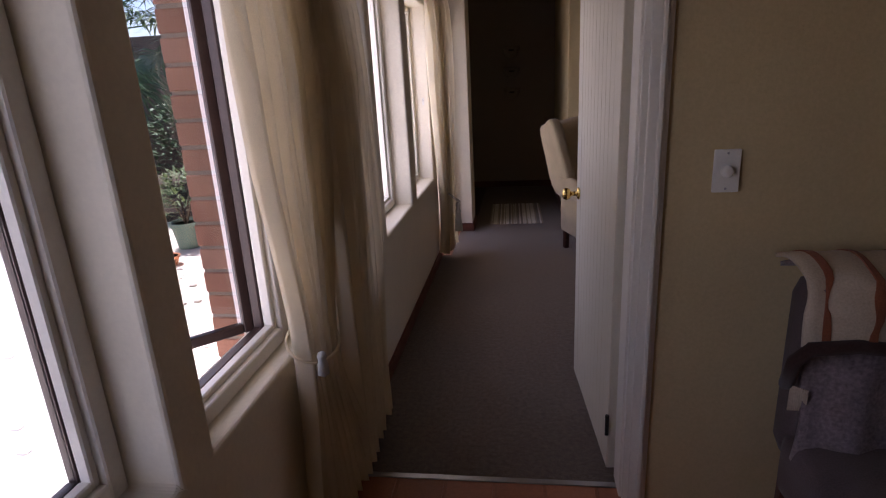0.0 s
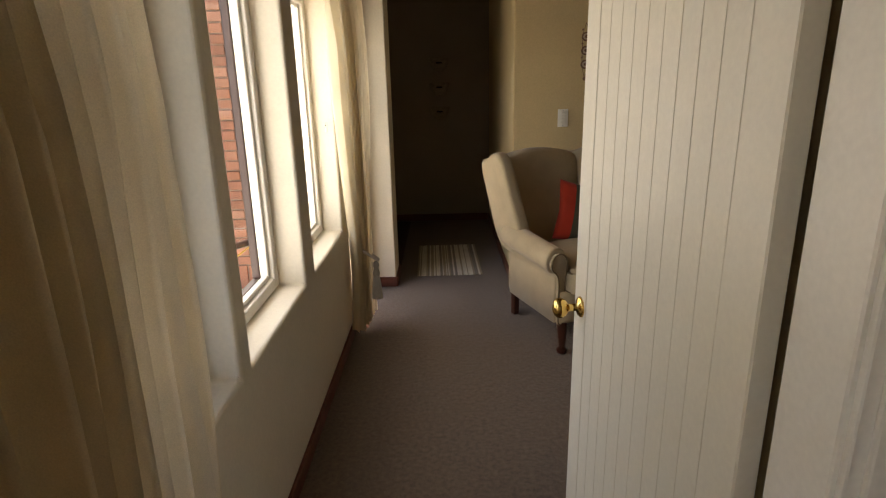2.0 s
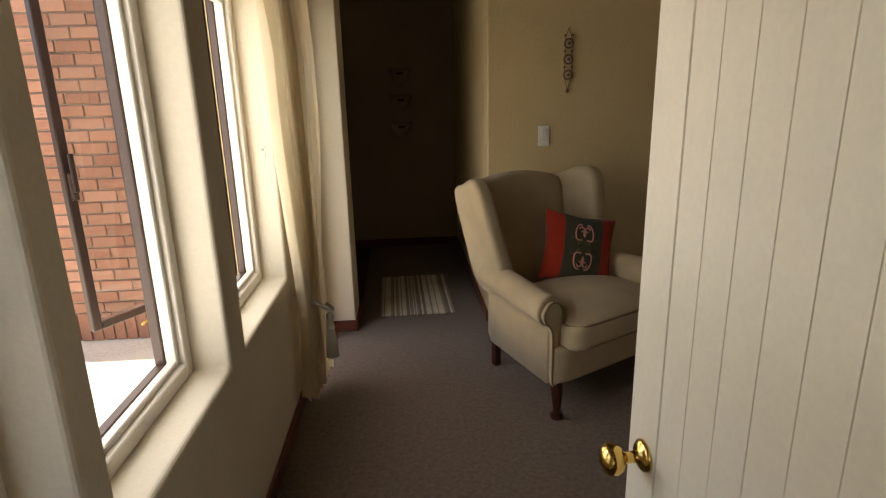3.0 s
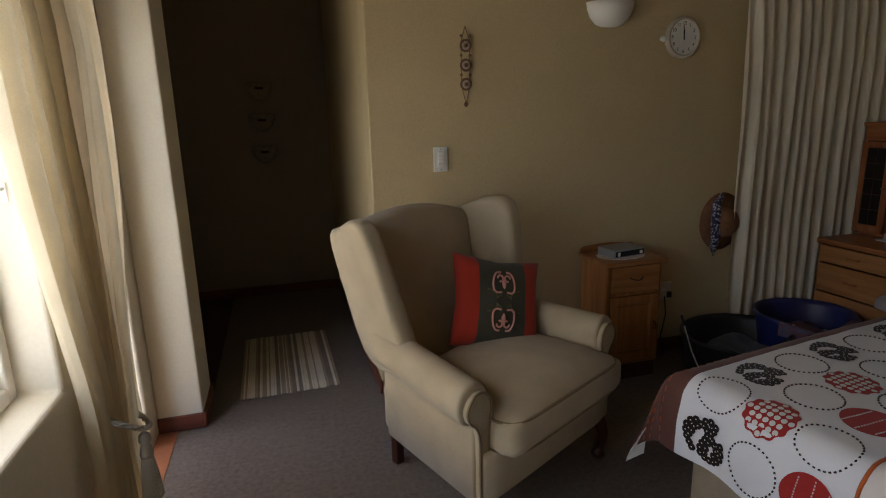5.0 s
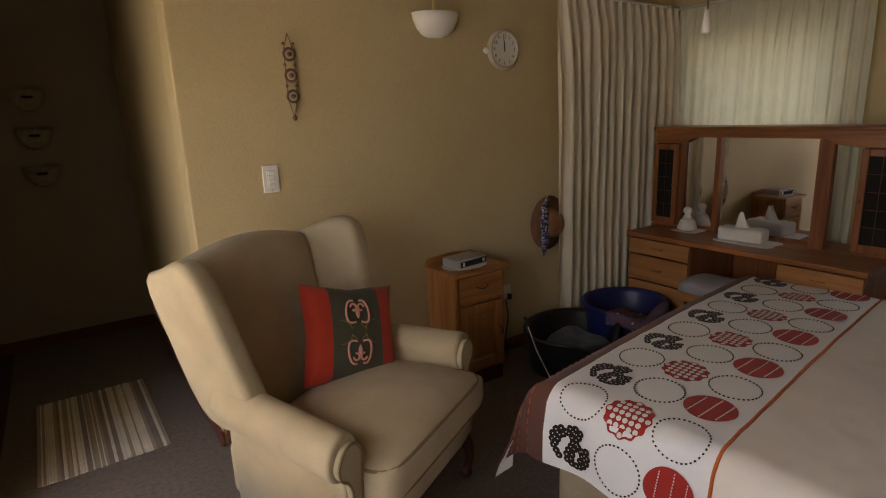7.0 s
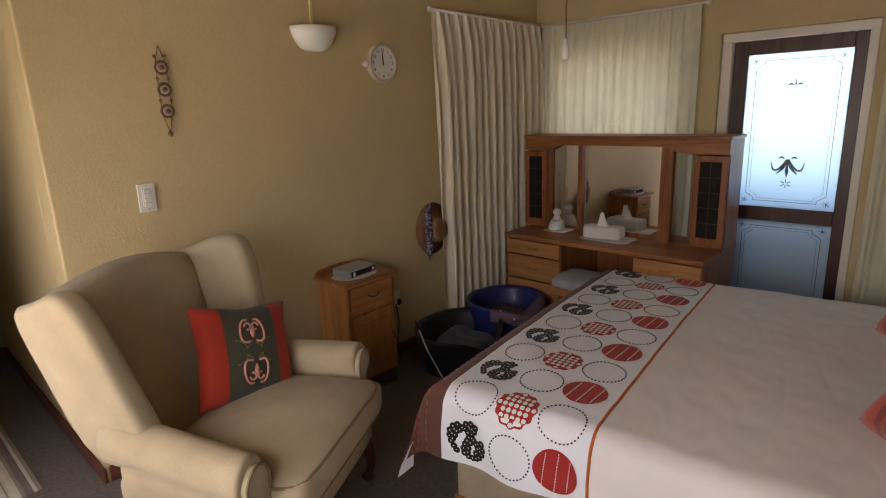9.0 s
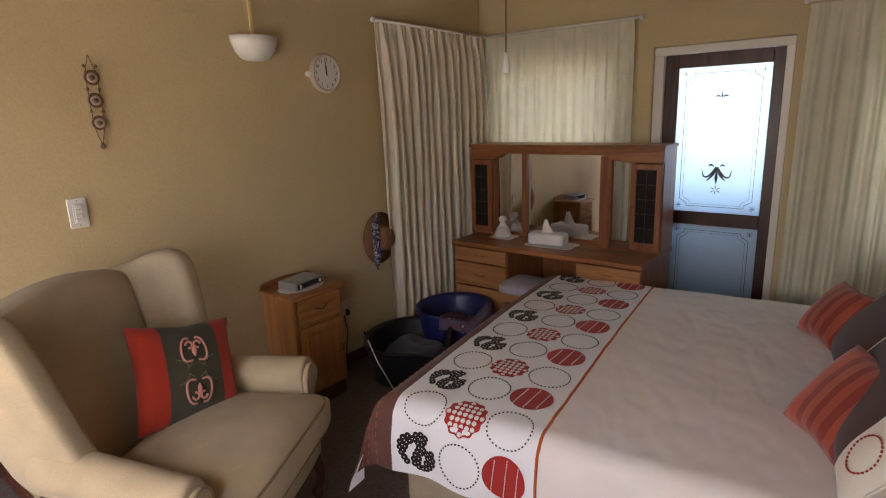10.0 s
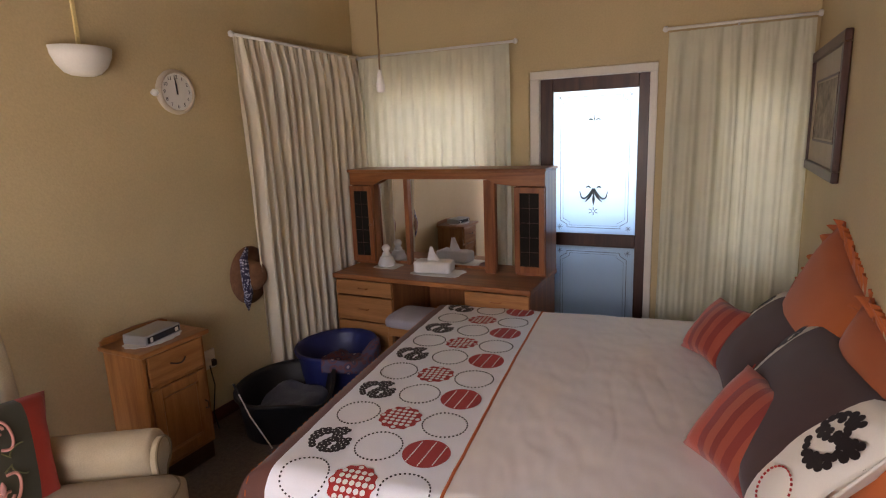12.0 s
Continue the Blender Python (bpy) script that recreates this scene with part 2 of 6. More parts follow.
wall("wall_room_east", PLASTER, "x", 2.6, 2.75, -3.0, YQ, -0.12, ZC)
# never in view; its dark colour keeps the room's fill light down
tagged(part("ceiling", boxes((-1.4, XE + 0.3, -3.2, 7.1, ZC, ZC + 0.15)), CEILING), "unseen ceiling, brown to cut bounced light", "ceiling", kind="structure")
part("tile_floor", boxes((XW, 2.6, -3.0, 0.62, -0.12, -0.004), (XW - WALL_T, -0.285, 3.62, 4.47, -0.12, 0.004)), TILE)
# passage floor darker than the tiles: the passage's shade is in its colour
tagged(part("passage_floor", boxes((-1.15, -0.153, YN, 6.85, -0.12, -0.004)), mat("shaded_passage_floor", (0.07, 0.035, 0.025), 0.6, 5, 0.3, 80, 0.3)), "red-brown passage floor with its shade in the colour", "floor", kind="structure")
tagged(bpy.data.objects["tile_floor"], "red terracotta tiled floor", "floor", kind="structure")
ground = part("ground", boxes((-60, 60, -60, 60, -0.4, -0.125)), mat("pale_ground", (0.70, 0.64, 0.53), 0.9, 3, 0.2, 40, 0.5))
tagged(ground, "pale sunlit paving and gravel", "ground", kind="structure")


def rbox(hx, hy, hz, r, n=6, fn=None):
    """A rounded box about the origin; fn moves its points."""
    bm = bmesh.new()
    bmesh.ops.create_cube(bm, size=2)
    bmesh.ops.subdivide_edges(bm, edges=bm.edges[:], cuts=n, use_grid_fill=True)
    r = min(r, hx, hy, hz)
    for v in bm.verts:
        p = Vector((v.co.x * hx, v.co.y * hy, v.co.z * hz))
        q = Vector([max(-(h - r), min(h - r, c)) for c, h in zip(p, (hx, hy, hz))])
        d = p - q
        if d.length > 1e-6:
            p = q + d.normalized() * r
        v.co = fn(p) if fn else p
    bmesh.ops.recalc_face_normals(bm, faces=bm.faces)
    return bm


def pillow_bm(w, h, d, n=12):
    """A stuffed cushion in the xz plane, thick along y, with drawn corners."""
    bm = bmesh.new()
    bmesh.ops.create_cube(bm, size=2)
    bmesh.ops.subdivide_edges(bm, edges=bm.edges[:], cuts=n, use_grid_fill=True)
    for v in bm.verts:
        x, y, z = v.co
        puff = (max(0.0, 1 - x * x) ** 0.42) * (max(0.0, 1 - z * z) ** 0.42)
        pinch = 1 - 0.11 * (1 - abs(z)) * abs(x) ** 3
        pinch2 = 1 - 0.11 * (1 - abs(x)) * abs(z) ** 3
        wob = 0.004 * noise.noise(Vector((x * 3, y * 2, z * 3 + w * 9)))
        v.co = Vector((x * w / 2 * pinch, y * (0.006 + d / 2 * puff) + wob, z * h / 2 * pinch2))
    bmesh.ops.remove_doubles(bm, verts=bm.verts, dist=0.0005)
    bmesh.ops.recalc_face_normals(bm, faces=bm.faces)
    return bm


def extrude_profile(pts, y0, y1, bevel=0.0, seg=2):
    """A prism: pts are (x, z), run along y."""
    bm = bmesh.new()
    a = [bm.verts.new((x, y0, z)) for x, z in pts]
    b = [bm.verts.new((x, y1, z)) for x, z in pts]
    fa, fb = bm.faces.new(a), bm.faces.new(b[::-1])
    for k in range(len(pts)):
        bm.faces.new([a[k], b[k], b[(k + 1) % len(pts)], a[(k + 1) % len(pts)]])
    bmesh.ops.recalc_face_normals(bm, faces=bm.faces)
    if bevel:
        bmesh.ops.bevel(bm, geom=list(fa.edges) + list(fb.edges), offset=bevel, segments=seg, affect="EDGES", profile=0.5)
    return bm


def seg_points(fn, n, a=0.0, b=1.0):
    return [fn(a + (b - a) * k / n) for k in range(n + 1)]


# ---- windows of the west wall ----
GLASS_M, gt, gn, gl, gb = nodes_of("window_glass")
gb.inputs["Transmission Weight"].default_value, gb.inputs["Roughness"].default_value, gb.inputs["IOR"].default_value = 1.0, 0.0, 1.45


def frame_bm(y0, y1, z0, z1, w, x0, x1, bevel=0.004):
    return boxes((x0, x1, y0, y0 + w, z0, z1), (x0, x1, y1 - w, y1, z0, z1), (x0, x1, y0 + w, y1 - w, z0, z0 + w), (x0, x1, y0 + w, y1 - w, z1 - w, z1), bevel=bevel)


def window(n, y0, y1, z0, z1, open_angle=None, hinge_far=True, xw=XW):
    w = thing(f"window_{n}", pose(0, 0, 0), "white wooden window frame with a brown steel casement", "window", kind="structure")
    part("window_frame", frame_bm(y0 + 0.002, y1 - 0.002, z0 + 0.002, z1 - 0.002, 0.05, xw - 0.19, xw - 0.125), WHITE, w)
    part("inner_bead", frame_bm(y0 + 0.05, y1 - 0.05, z0 + 0.05, z1 - 0.05, 0.022, xw - 0.175, xw - 0.145), WHITE, w)
    part("steel_frame", frame_bm(y0 + 0.02, y1 - 0.02, z0 + 0.02, z1 - 0.02, 0.035, xw - 0.225, xw - 0.192), BROWN_STEEL, w)
    if open_angle is None:
        p = part("pane", boxes((xw - 0.205, xw - 0.200, y0 + 0.055, y1 - 0.055, z0 + 0.055, z1 - 0.055)), GLASS_M, w)
        p.visible_shadow = False
    else:
        hy = y1 - 0.03 if hinge_far else y0 + 0.03
        s = -1 if hinge_far else 1
        L = y1 - y0 - 0.06
        m = pose(xw - 0.235, hy, 0, 0, 0, open_angle)
        a, b = (-L, 0) if hinge_far else (0, L)
        c = part("casement", frame_bm(a, b, z0 + 0.03, z1 - 0.03, 0.035, -0.03, 0.0), BROWN_STEEL, w, "brown steel casement standing open", m=m)
        p = part("casement_pane", boxes((-0.018, -0.014, a + 0.033, b - 0.033, z0 + 0.063, z1 - 0.063)), GLASS_M, c)
        p.visible_shadow = False
        ym = a + 0.02 if hinge_far else b - 0.02
        part("handle", boxes((0.0, 0.02, ym - 0.012, ym + 0.012, 1.30, 1.40), (0.02, 0.032, ym - 0.010, ym + 0.010, 1.33, 1.47), bevel=0.004), BROWN_STEEL, c)
        part("stay", tube([(-0.01, (a + b) / 2, z0 + 0.04), (0.02, (a + b) / 2 + 0.12 * s, z0 + 0.02), (0.03, (a + b) / 2 + 0.2 * s, z0 - 0.0)], 0.005), BRASS, c)
    return w


window(1, *wins[0], SILL, HEAD)
window(2, *wins[1], SILL, HEAD, 75, False)
window(3, *wins[2], SILL, HEAD, -29, True)
window(4, -0.235, 0.394, SILL, HEAD, -45, True, XW + 0.06)
window(5, -1.45, -0.374, SILL, HEAD)

# baseboards
SK = 0.085


def skirting(name, *rows):
    tagged(part(name, boxes(*rows, bevel=0.004), SKIRT), "red-brown wooden skirting board", "baseboard", kind="structure")


skirting("baseboard", (XW, XW + 0.015, YP, 3.60, 0.001, SK))
skirting("baseboard", (XW + 0.002, -0.155, YN - 0.075, YN - 0.06, 0.001, SK), (-0.155, -0.14, YN - 0.075, YN + 0.3, 0.001, SK))
skirting("baseboard", (0.835, XE, YN - 0.015, YN, 0.001, SK), (0.805, 0.82, YN - 0.015, 6.83, 0.001, SK))
skirting("baseboard", (-1.15, 0.805, 6.835, 6.85, 0.001, SK))
skirting("baseboard", (XE - 0.015, XE, YS, 2.16, 0.001, SK), (XE - 0.015, XE, 3.04, YN - 0.016, 0.001, SK))
skirting("baseboard", (0.96, XE - 0.016, YS, YS + 0.015, 0.001, SK))

# entry door: frame, architrave, open leaf of tongued boards
trim = thing("trim", pose(0, 0, 0), "white moulded door frame and architrave", "door frame", kind="structure")
part("jamb", boxes((0.72, 0.742, YQ - 0.002, YP + 0.020, 0, 2.02), (XW + 0.002, 0.742, YQ - 0.002, YP + 0.002, 2.02, 2.06), bevel=0.003), WHITE, trim)
x0, x1 = 0.728, 0.815
part("architrave", boxes((x0, x1, YQ - 0.014, YQ - 0.001, 0, 2.12), (x0 + 0.02, x1 - 0.012, YQ - 0.024, YQ - 0.014, 0, 2.11), (x0 + 0.05, x1 - 0.02, YQ - 0.031, YQ - 0.024, 0, 2.10), bevel=0.004, seg=2), WHITE, trim)
part("architrave", boxes((XW + 0.12, 0.815, YQ - 0.014, YQ - 0.001, 2.121, 2.20), bevel=0.004), WHITE, trim)
part("threshold_strip", boxes((XW + 0.01, 0.72, 0.605, 0.635, 0.0, 0.006), bevel=0.002), STEEL, trim)

leaf = thing("door_1", pose(0.735, YP + 0.055, 0, 0, 0, 4.2), "cream painted tongued-and-grooved door standing open", "door", kind="structure")
LT, LW, LH = 0.04, 0.82, 2.02
part("leaf_core", boxes((-LT + 0.0022, -0.0022, 0.004, LW - 0.004, 0.012, LH), bevel=0.001), CREAM_PAINT, leaf)
nb = 9
stile = 0.10
for k in range(nb):
    a = stile + (LW - 2 * stile) * k / nb
    b = stile + (LW - 2 * stile) * (k + 1) / nb
    part("board", boxes((-LT + 0.001, -0.001, a + 0.0004, b - 0.0004, 0.01, LH), bevel=0.0018), CREAM_PAINT, leaf)
for a, b in ((0.0, stile), (LW - stile, LW)):
    part("stile", boxes((-LT, 0, a + 0.001, b - 0.001, 0.01, LH), bevel=0.003), CREAM_PAINT, leaf)
knob_profile = [(0.030, 0), (0.030, 0.004), (0.024, 0.009), (0.011, 0.012), (0.010, 0.035), (0.014, 0.040), (0.024, 0.047), (0.029, 0.058), (0.028, 0.068), (0.022, 0.076), (0.010, 0.081)]
for side in (-1, 1):
    part("door_handle", lathe(knob_profile, 24), BRASS, leaf, "polished brass door knob", smooth=True,
         m=pose(-LT if side < 0 else 0, LW - 0.06, 1.008, 0, 90 * side, 0))
part("latch_plate", boxes((-LT + 0.008, -0.008, LW - 0.001, LW + 0.001, 0.94, 1.10)), BRASS, leaf)
for z in (0.22, 1.86):
    part("hinge", tube([(-0.045, -0.006, z - 0.045), (-0.045, -0.006, z + 0.045)], 0.008), BLACK, leaf, "dark steel hinge")

# east door with etched glass
DK = wood("dark_door_wood", (0.035, 0.010, 0.006), (0.09, 0.03, 0.016), 0.35, "Z")
ed = thing("door_2", pose(0, 0, 0), "dark wooden door with two etched frosted glass panels", "door", kind="structure")
X0, X1 = 4.555, 4.595
part("door_frame", boxes((4.52, 4.60, 2.167, 2.215, 0, 2.075), (4.52, 4.60, 2.968, 3.033, 0, 2.075), (4.52, 4.60, 2.167, 3.033, 2.075, 2.128), bevel=0.004), WHITE, ed, "white painted door frame")
for a, b, c, d in ((2.217, 2.287, 0.02, 2.073), (2.873, 2.966, 0.02, 2.073), (2.287, 2.873, 1.982, 2.073), (2.287, 2.873, 0.876, 0.970), (2.287, 2.873, 0.02, 0.22)):
    part("stile" if d - c > 1 else "rail", boxes((X0, X1, a + 0.0005, b - 0.0005, c, d), bevel=0.004), DK, ed)
FROST, ft, fn_, fl, fb = nodes_of("frosted_glass")
fb.inputs["Base Color"].default_value = (0.70, 0.84, 0.95, 1)
fb.inputs["Roughness"].default_value = 0.35
ftr = fn_.new("ShaderNodeBsdfTranslucent")
ftr.inputs["Color"].default_value = (0.78, 0.92, 0.98, 1)
fms = fn_.new("ShaderNodeMixShader")
fms.inputs[0].default_value = 0.62
fl.new(fb.outputs[0], fms.inputs[1])
fl.new(ftr.outputs[0], fms.inputs[2])
fl.new(fms.outputs[0], fn_["Material Output"].inputs["Surface"])
part("glass_panel", boxes((4.572, 4.578, 2.285, 2.875, 0.968, 1.984)), FROST, ed, "frosted upper pane with etched border")
part("glass_panel", boxes((4.572, 4.578, 2.285, 2.875, 0.218, 0.878)), FROST, ed, "frosted lower pane with etched border")
ETCH = mat("etched_line", (0.05, 0.07, 0.08), 0.3, 10, 0.2, 100, 0.0)


def etched(z0, z1):
    """A double border line with cut corners and small stars in them."""
    bm = bmesh.new()
    x = 4.5705
    for inset, th in ((0.055, 0.004), (0.075, 0.002)):
        a, b, c, d = 2.285 + inset, 2.875 - inset, z0 + inset * 0.8, z1 - inset * 0.8
        k = 0.05
        loop = [(a + k, c), (b - k, c), (b - k, c + k * 0.4), (b, c + k), (b, d - k), (b - k, d - k * 0.4), (b - k, d), (a + k, d), (a + k, d - k * 0.4), (a, d - k), (a, c + k), (a + k, c + k * 0.4), (a + k, c)]
        for p, q in zip(loop, loop[1:]):
            tube([(x, *p), (x, *q)], th / 2, 4, bm)
    for y in (2.285 + 0.05, 2.875 - 0.05):
        for z in (z0 + 0.045, z1 - 0.045):
            for k in range(4):
                t = math.pi * k / 4
                tube([(x, y - 0.022 * math.cos(t), z - 0.022 * math.sin(t)), (x, y + 0.022 * math.cos(t), z + 0.022 * math.sin(t))], 0.0016, 4, bm)
    return bm


part("etched_border", etched(0.968, 1.984), ETCH, ed)
part("etched_border", etched(0.218, 0.878), ETCH, ed)
bm = bmesh.new()
for s in (-1, 1):
    # outer scroll, inner leaf, small side leaf; then the little crown near the top
    tube(seg_points(lambda t: (4.5705, 2.58 + s * (0.006 + 0.105 * t - 0.05 * max(0, t - 0.75)), 1.300 - 0.075 * math.sin(t * 2.6) + 0.08 * max(0, t - 0.8)), 16), [0.006 * math.sin(math.pi * (0.08 + 0.85 * k / 16)) + 0.001 for k in range(17)], 5, bm)
    tube(seg_points(lambda t: (4.5705, 2.58 + s * (0.006 + 0.055 * t * t), 1.300 - 0.10 * t), 10), [0.009 * math.sin(math.pi * (0.05 + 0.9 * k / 10)) + 0.0008 for k in range(11)], 5, bm)
    tube(seg_points(lambda t: (4.5705, 2.58 + s * (0.02 + 0.035 * t), 1.300 + 0.012 * math.sin(3 * t)), 8), [0.006 * math.sin(math.pi * (0.05 + 0.9 * k / 8)) + 0.0008 for k in range(9)], 5, bm)
    tube(seg_points(lambda t: (4.5705, 2.58 + s * (0.008 + 0.035 * t), 1.775 + 0.010 * math.sin(3 * t)), 6), [0.005 * math.sin(math.pi * (0.05 + 0.9 * k / 6)) + 0.0008 for k in range(7)], 5, bm)
tube([(4.5705, 2.58, 1.30), (4.5705, 2.58, 1.25), (4.5705, 2.58, 1.22), (4.5705, 2.58, 1.175)], [0.002, 0.006, 0.011, 0.001], 6, bm)
tube([(4.5705, 2.58, 1.77), (4.5705, 2.58, 1.785), (4.5705, 2.58, 1.815)], [0.001, 0.005, 0.001], 5, bm)
for k in range(6):
    t = math.pi * k / 3 + 0.52
    tube([(4.5705, 2.58 + 0.008 * math.cos(t), 1.135 + 0.008 * math.sin(t)), (4.5705, 2.58 + 0.034 * math.cos(t), 1.135 + 0.030 * math.sin(t))], 0.0035, 4, bm)
part("etched_motif", bm, ETCH, ed)
part("door_handle", boxes((4.545, 4.555, 2.925, 2.955, 1.0, 1.16), bevel=0.003), BRASS, ed)
# east windows, mostly hidden behind curtains
for n, (a, b, z0, z1) in ((6, (3.30, 4.30, 0.95, 2.1)), (7, (1.37, 1.80, 0.86, 2.0))):
    w = thing(f"window_{n}", pose(0, 0, 0), "white framed window behind a curtain", "window", kind="structure")
    part("window_frame", frame_bm(a + 0.002, b - 0.002, z0 + 0.002, z1 - 0.002, 0.05, 4.58, 4.64), WHITE, w)
    part("mullion", boxes((4.585, 4.635, (a + b) / 2 - 0.02, (a + b) / 2 + 0.02, z0 + 0.052, z1 - 0.052)), WHITE, w)
    p = part("pane", boxes((4.605, 4.610, a + 0.05, b - 0.05, z0 + 0.05, z1 - 0.05)), GLASS_M, w)
    p.visible_shadow = False

# ---- curtains ----
CUR = fabric("cream_curtain", (0.80, 0.71, 0.53), 380, 0.12, 0.85, 0.45)
CUR_W = fabric("pale_curtain", (0.86, 0.79, 0.63), 420, 0.10, 0.85, 0.16)
CUR_E = fabric("thin_pale_curtain", (0.76, 0.74, 0.58), 420, 0.10, 0.85, 0.20)
ROPE = fabric("cord_rope", (0.5, 0.48, 0.44), 300, 0.3)


def curtain(label, a, b, z0, z1, folds, amp, material, width=None, drift=None, group="", seed=0, nu=None, heading=True):
    """A hung cloth between a and b (x, y). width(t): share of its breadth at height t (0 top, 1 hem); drift(t): shift along it."""
    rnd = random.Random(seed)
    a, b = Vector((*a, 0)), Vector((*b, 0))
    d = b - a
    L = d.length
    d.normalize()
    nrm = Vector((-d.y, d.x, 0))
    nu, nv = nu or folds * 10, 36
    ph = [rnd.uniform(-0.5, 0.5) for _ in range(folds + 2)]
    bm = bmesh.new()
    rows = []
    for j in range(nv + 1):
        t = j / nv
        w = width(t) if width else 1.0
        sh = drift(t) if drift else 0.0
        row = []
        for i in range(nu + 1):
            u = i / nu
            k = u * folds
            i0 = int(min(k, folds - 0.001))
            f = k - i0
            p = ph[i0] * (1 - f) + ph[i0 + 1] * f
            k2 = k + 0.5 * p * min(1, t * 4 + 0.1)
            am = amp * (0.55 + 0.45 * min(1, t * 5)) * (0.8 + 0.4 * noise.noise(Vector((u * 5, t * 1.5, seed))))
            if heading and t < 0.07:
                am *= 0.55 + 0.45 * t / 0.07
            off = am * (math.sin(2 * math.pi * k2) + 0.42 * math.sin(4 * math.pi * k2 + 1.0 + 2 * t))
            if heading and t < 0.08:
                off += 0.016 * (1 - t / 0.08) * abs(math.sin(3 * math.pi * k2))
            off += 0.012 * noise.noise(Vector((u * 8, t * 4, seed + 3.3)))
            along = (u - 0.5) * L * w + 0.5 * L + sh
            hem = 0.010 * math.sin(2 * math.pi * k2) if j == nv else 0.0
            q = a + d * along + nrm * off
            row.append(bm.verts.new((q.x, q.y, z1 + (z0 - z1) * t + hem)))
        rows.append(row)
    for r, s in zip(rows, rows[1:]):
        for i in range(nu):
            bm.faces.new([r[i], r[i + 1], s[i + 1], s[i]])
    c = thing("curtain", pose(0, 0, 0), label, "curtain", group)
    part("cloth", bm, material, c, smooth=True)
    return c


def bump_at(t, c, w):
    return math.exp(-((t - c) / w) ** 2)


# in the first room, drawn back and tied
c1 = curtain("cream curtain drawn back with a cord", (XW + 0.07, 0.03), (XW + 0.07, 0.60), 0.06, 2.0, 11, 0.040, CUR,
             lambda t: 1 - 0.62 * bump_at(t, 0.63, 0.24), lambda t: -0.037 * bump_at(t, 0.63, 0.26) + 0.10 * max(0, t - 0.68) / 0.32, seed=1)
part("tieback_cord", tube(seg_points(lambda t: (XW + 0.07 + 0.07 * math.cos(6.28 * t), 0.275 + 0.135 * math.sin(6.28 * t), 0.80 - 0.04 * math.cos(6.28 * t)), 24), 0.005), CUR, c1)
part("tieback_knot", lathe([(0.003, 0.030), (0.012, 0.024), (0.016, 0.013), (0.011, 0.004), (0.016, -0.012), (0.018, -0.045), (0.004, -0.055)][::-1], 14), ROPE, c1, smooth=True, m=pose(XW + 0.135, 0.165, 0.785))
# bedroom side, hanging free beside the first window
curtain("cream curtain hanging in deep folds", (XW + 0.09, 0.50), (XW + 0.07, 1.09), 0.06, 2.0, 9, 0.042, CUR, lambda t: 1 - 0.12 * t, seed=2)
# tied curtain by the outer door
c3 = curtain("cream curtain tied back with a tasselled cord", (XW + 0.05, 3.16), (XW + 0.12, 3.82), 0.10, 2.3, 8, 0.042, CUR,
             lambda t: 1 - 0.56 * bump_at(t, 0.78, 0.30) - 0.05 * t, lambda t: 0.05 * t, seed=3)
CY = 3.53
bm = bmesh.new()
for ph0 in (0, 2.1, 4.2):
    tube(seg_points(lambda t: (XW + 0.11 + (0.085 + 0.006 * math.cos(60 * t + ph0)) * math.cos(6.28 * t), CY + (0.105 + 0.006 * math.cos(60 * t + ph0)) * math.sin(6.28 * t),
                               0.59 - 0.07 * math.cos(6.28 * t - 0.5) + 0.006 * math.sin(60 * t + ph0)), 60), 0.006, 6, bm)
part("tieback_cord", bm, ROPE, c3, "grey twisted cord", smooth=True)
part("tassel_knot", lathe([(0.004, 0.10), (0.018, 0.085), (0.022, 0.065), (0.014, 0.05), (0.02, 0.03), (0.024, 0.012), (0.02, 0)][::-1], 14), ROPE, c3, smooth=True, m=pose(XW + 0.185, CY - 0.03, 0.43))
bm = bmesh.new()
for k in range(26):
    a = 6.28 * k / 26
    tube([(0.016 * math.cos(a), 0.016 * math.sin(a), 0.0), (0.026 * math.cos(a), 0.026 * math.sin(a), -0.08), (0.033 * math.cos(a + 0.1), 0.033 * math.sin(a + 0.1), -0.165)], 0.0045, 4, bm)
part("tassel", bm, ROPE, c3, "grey cord tassel", m=pose(XW + 0.185, CY - 0.03, 0.435))
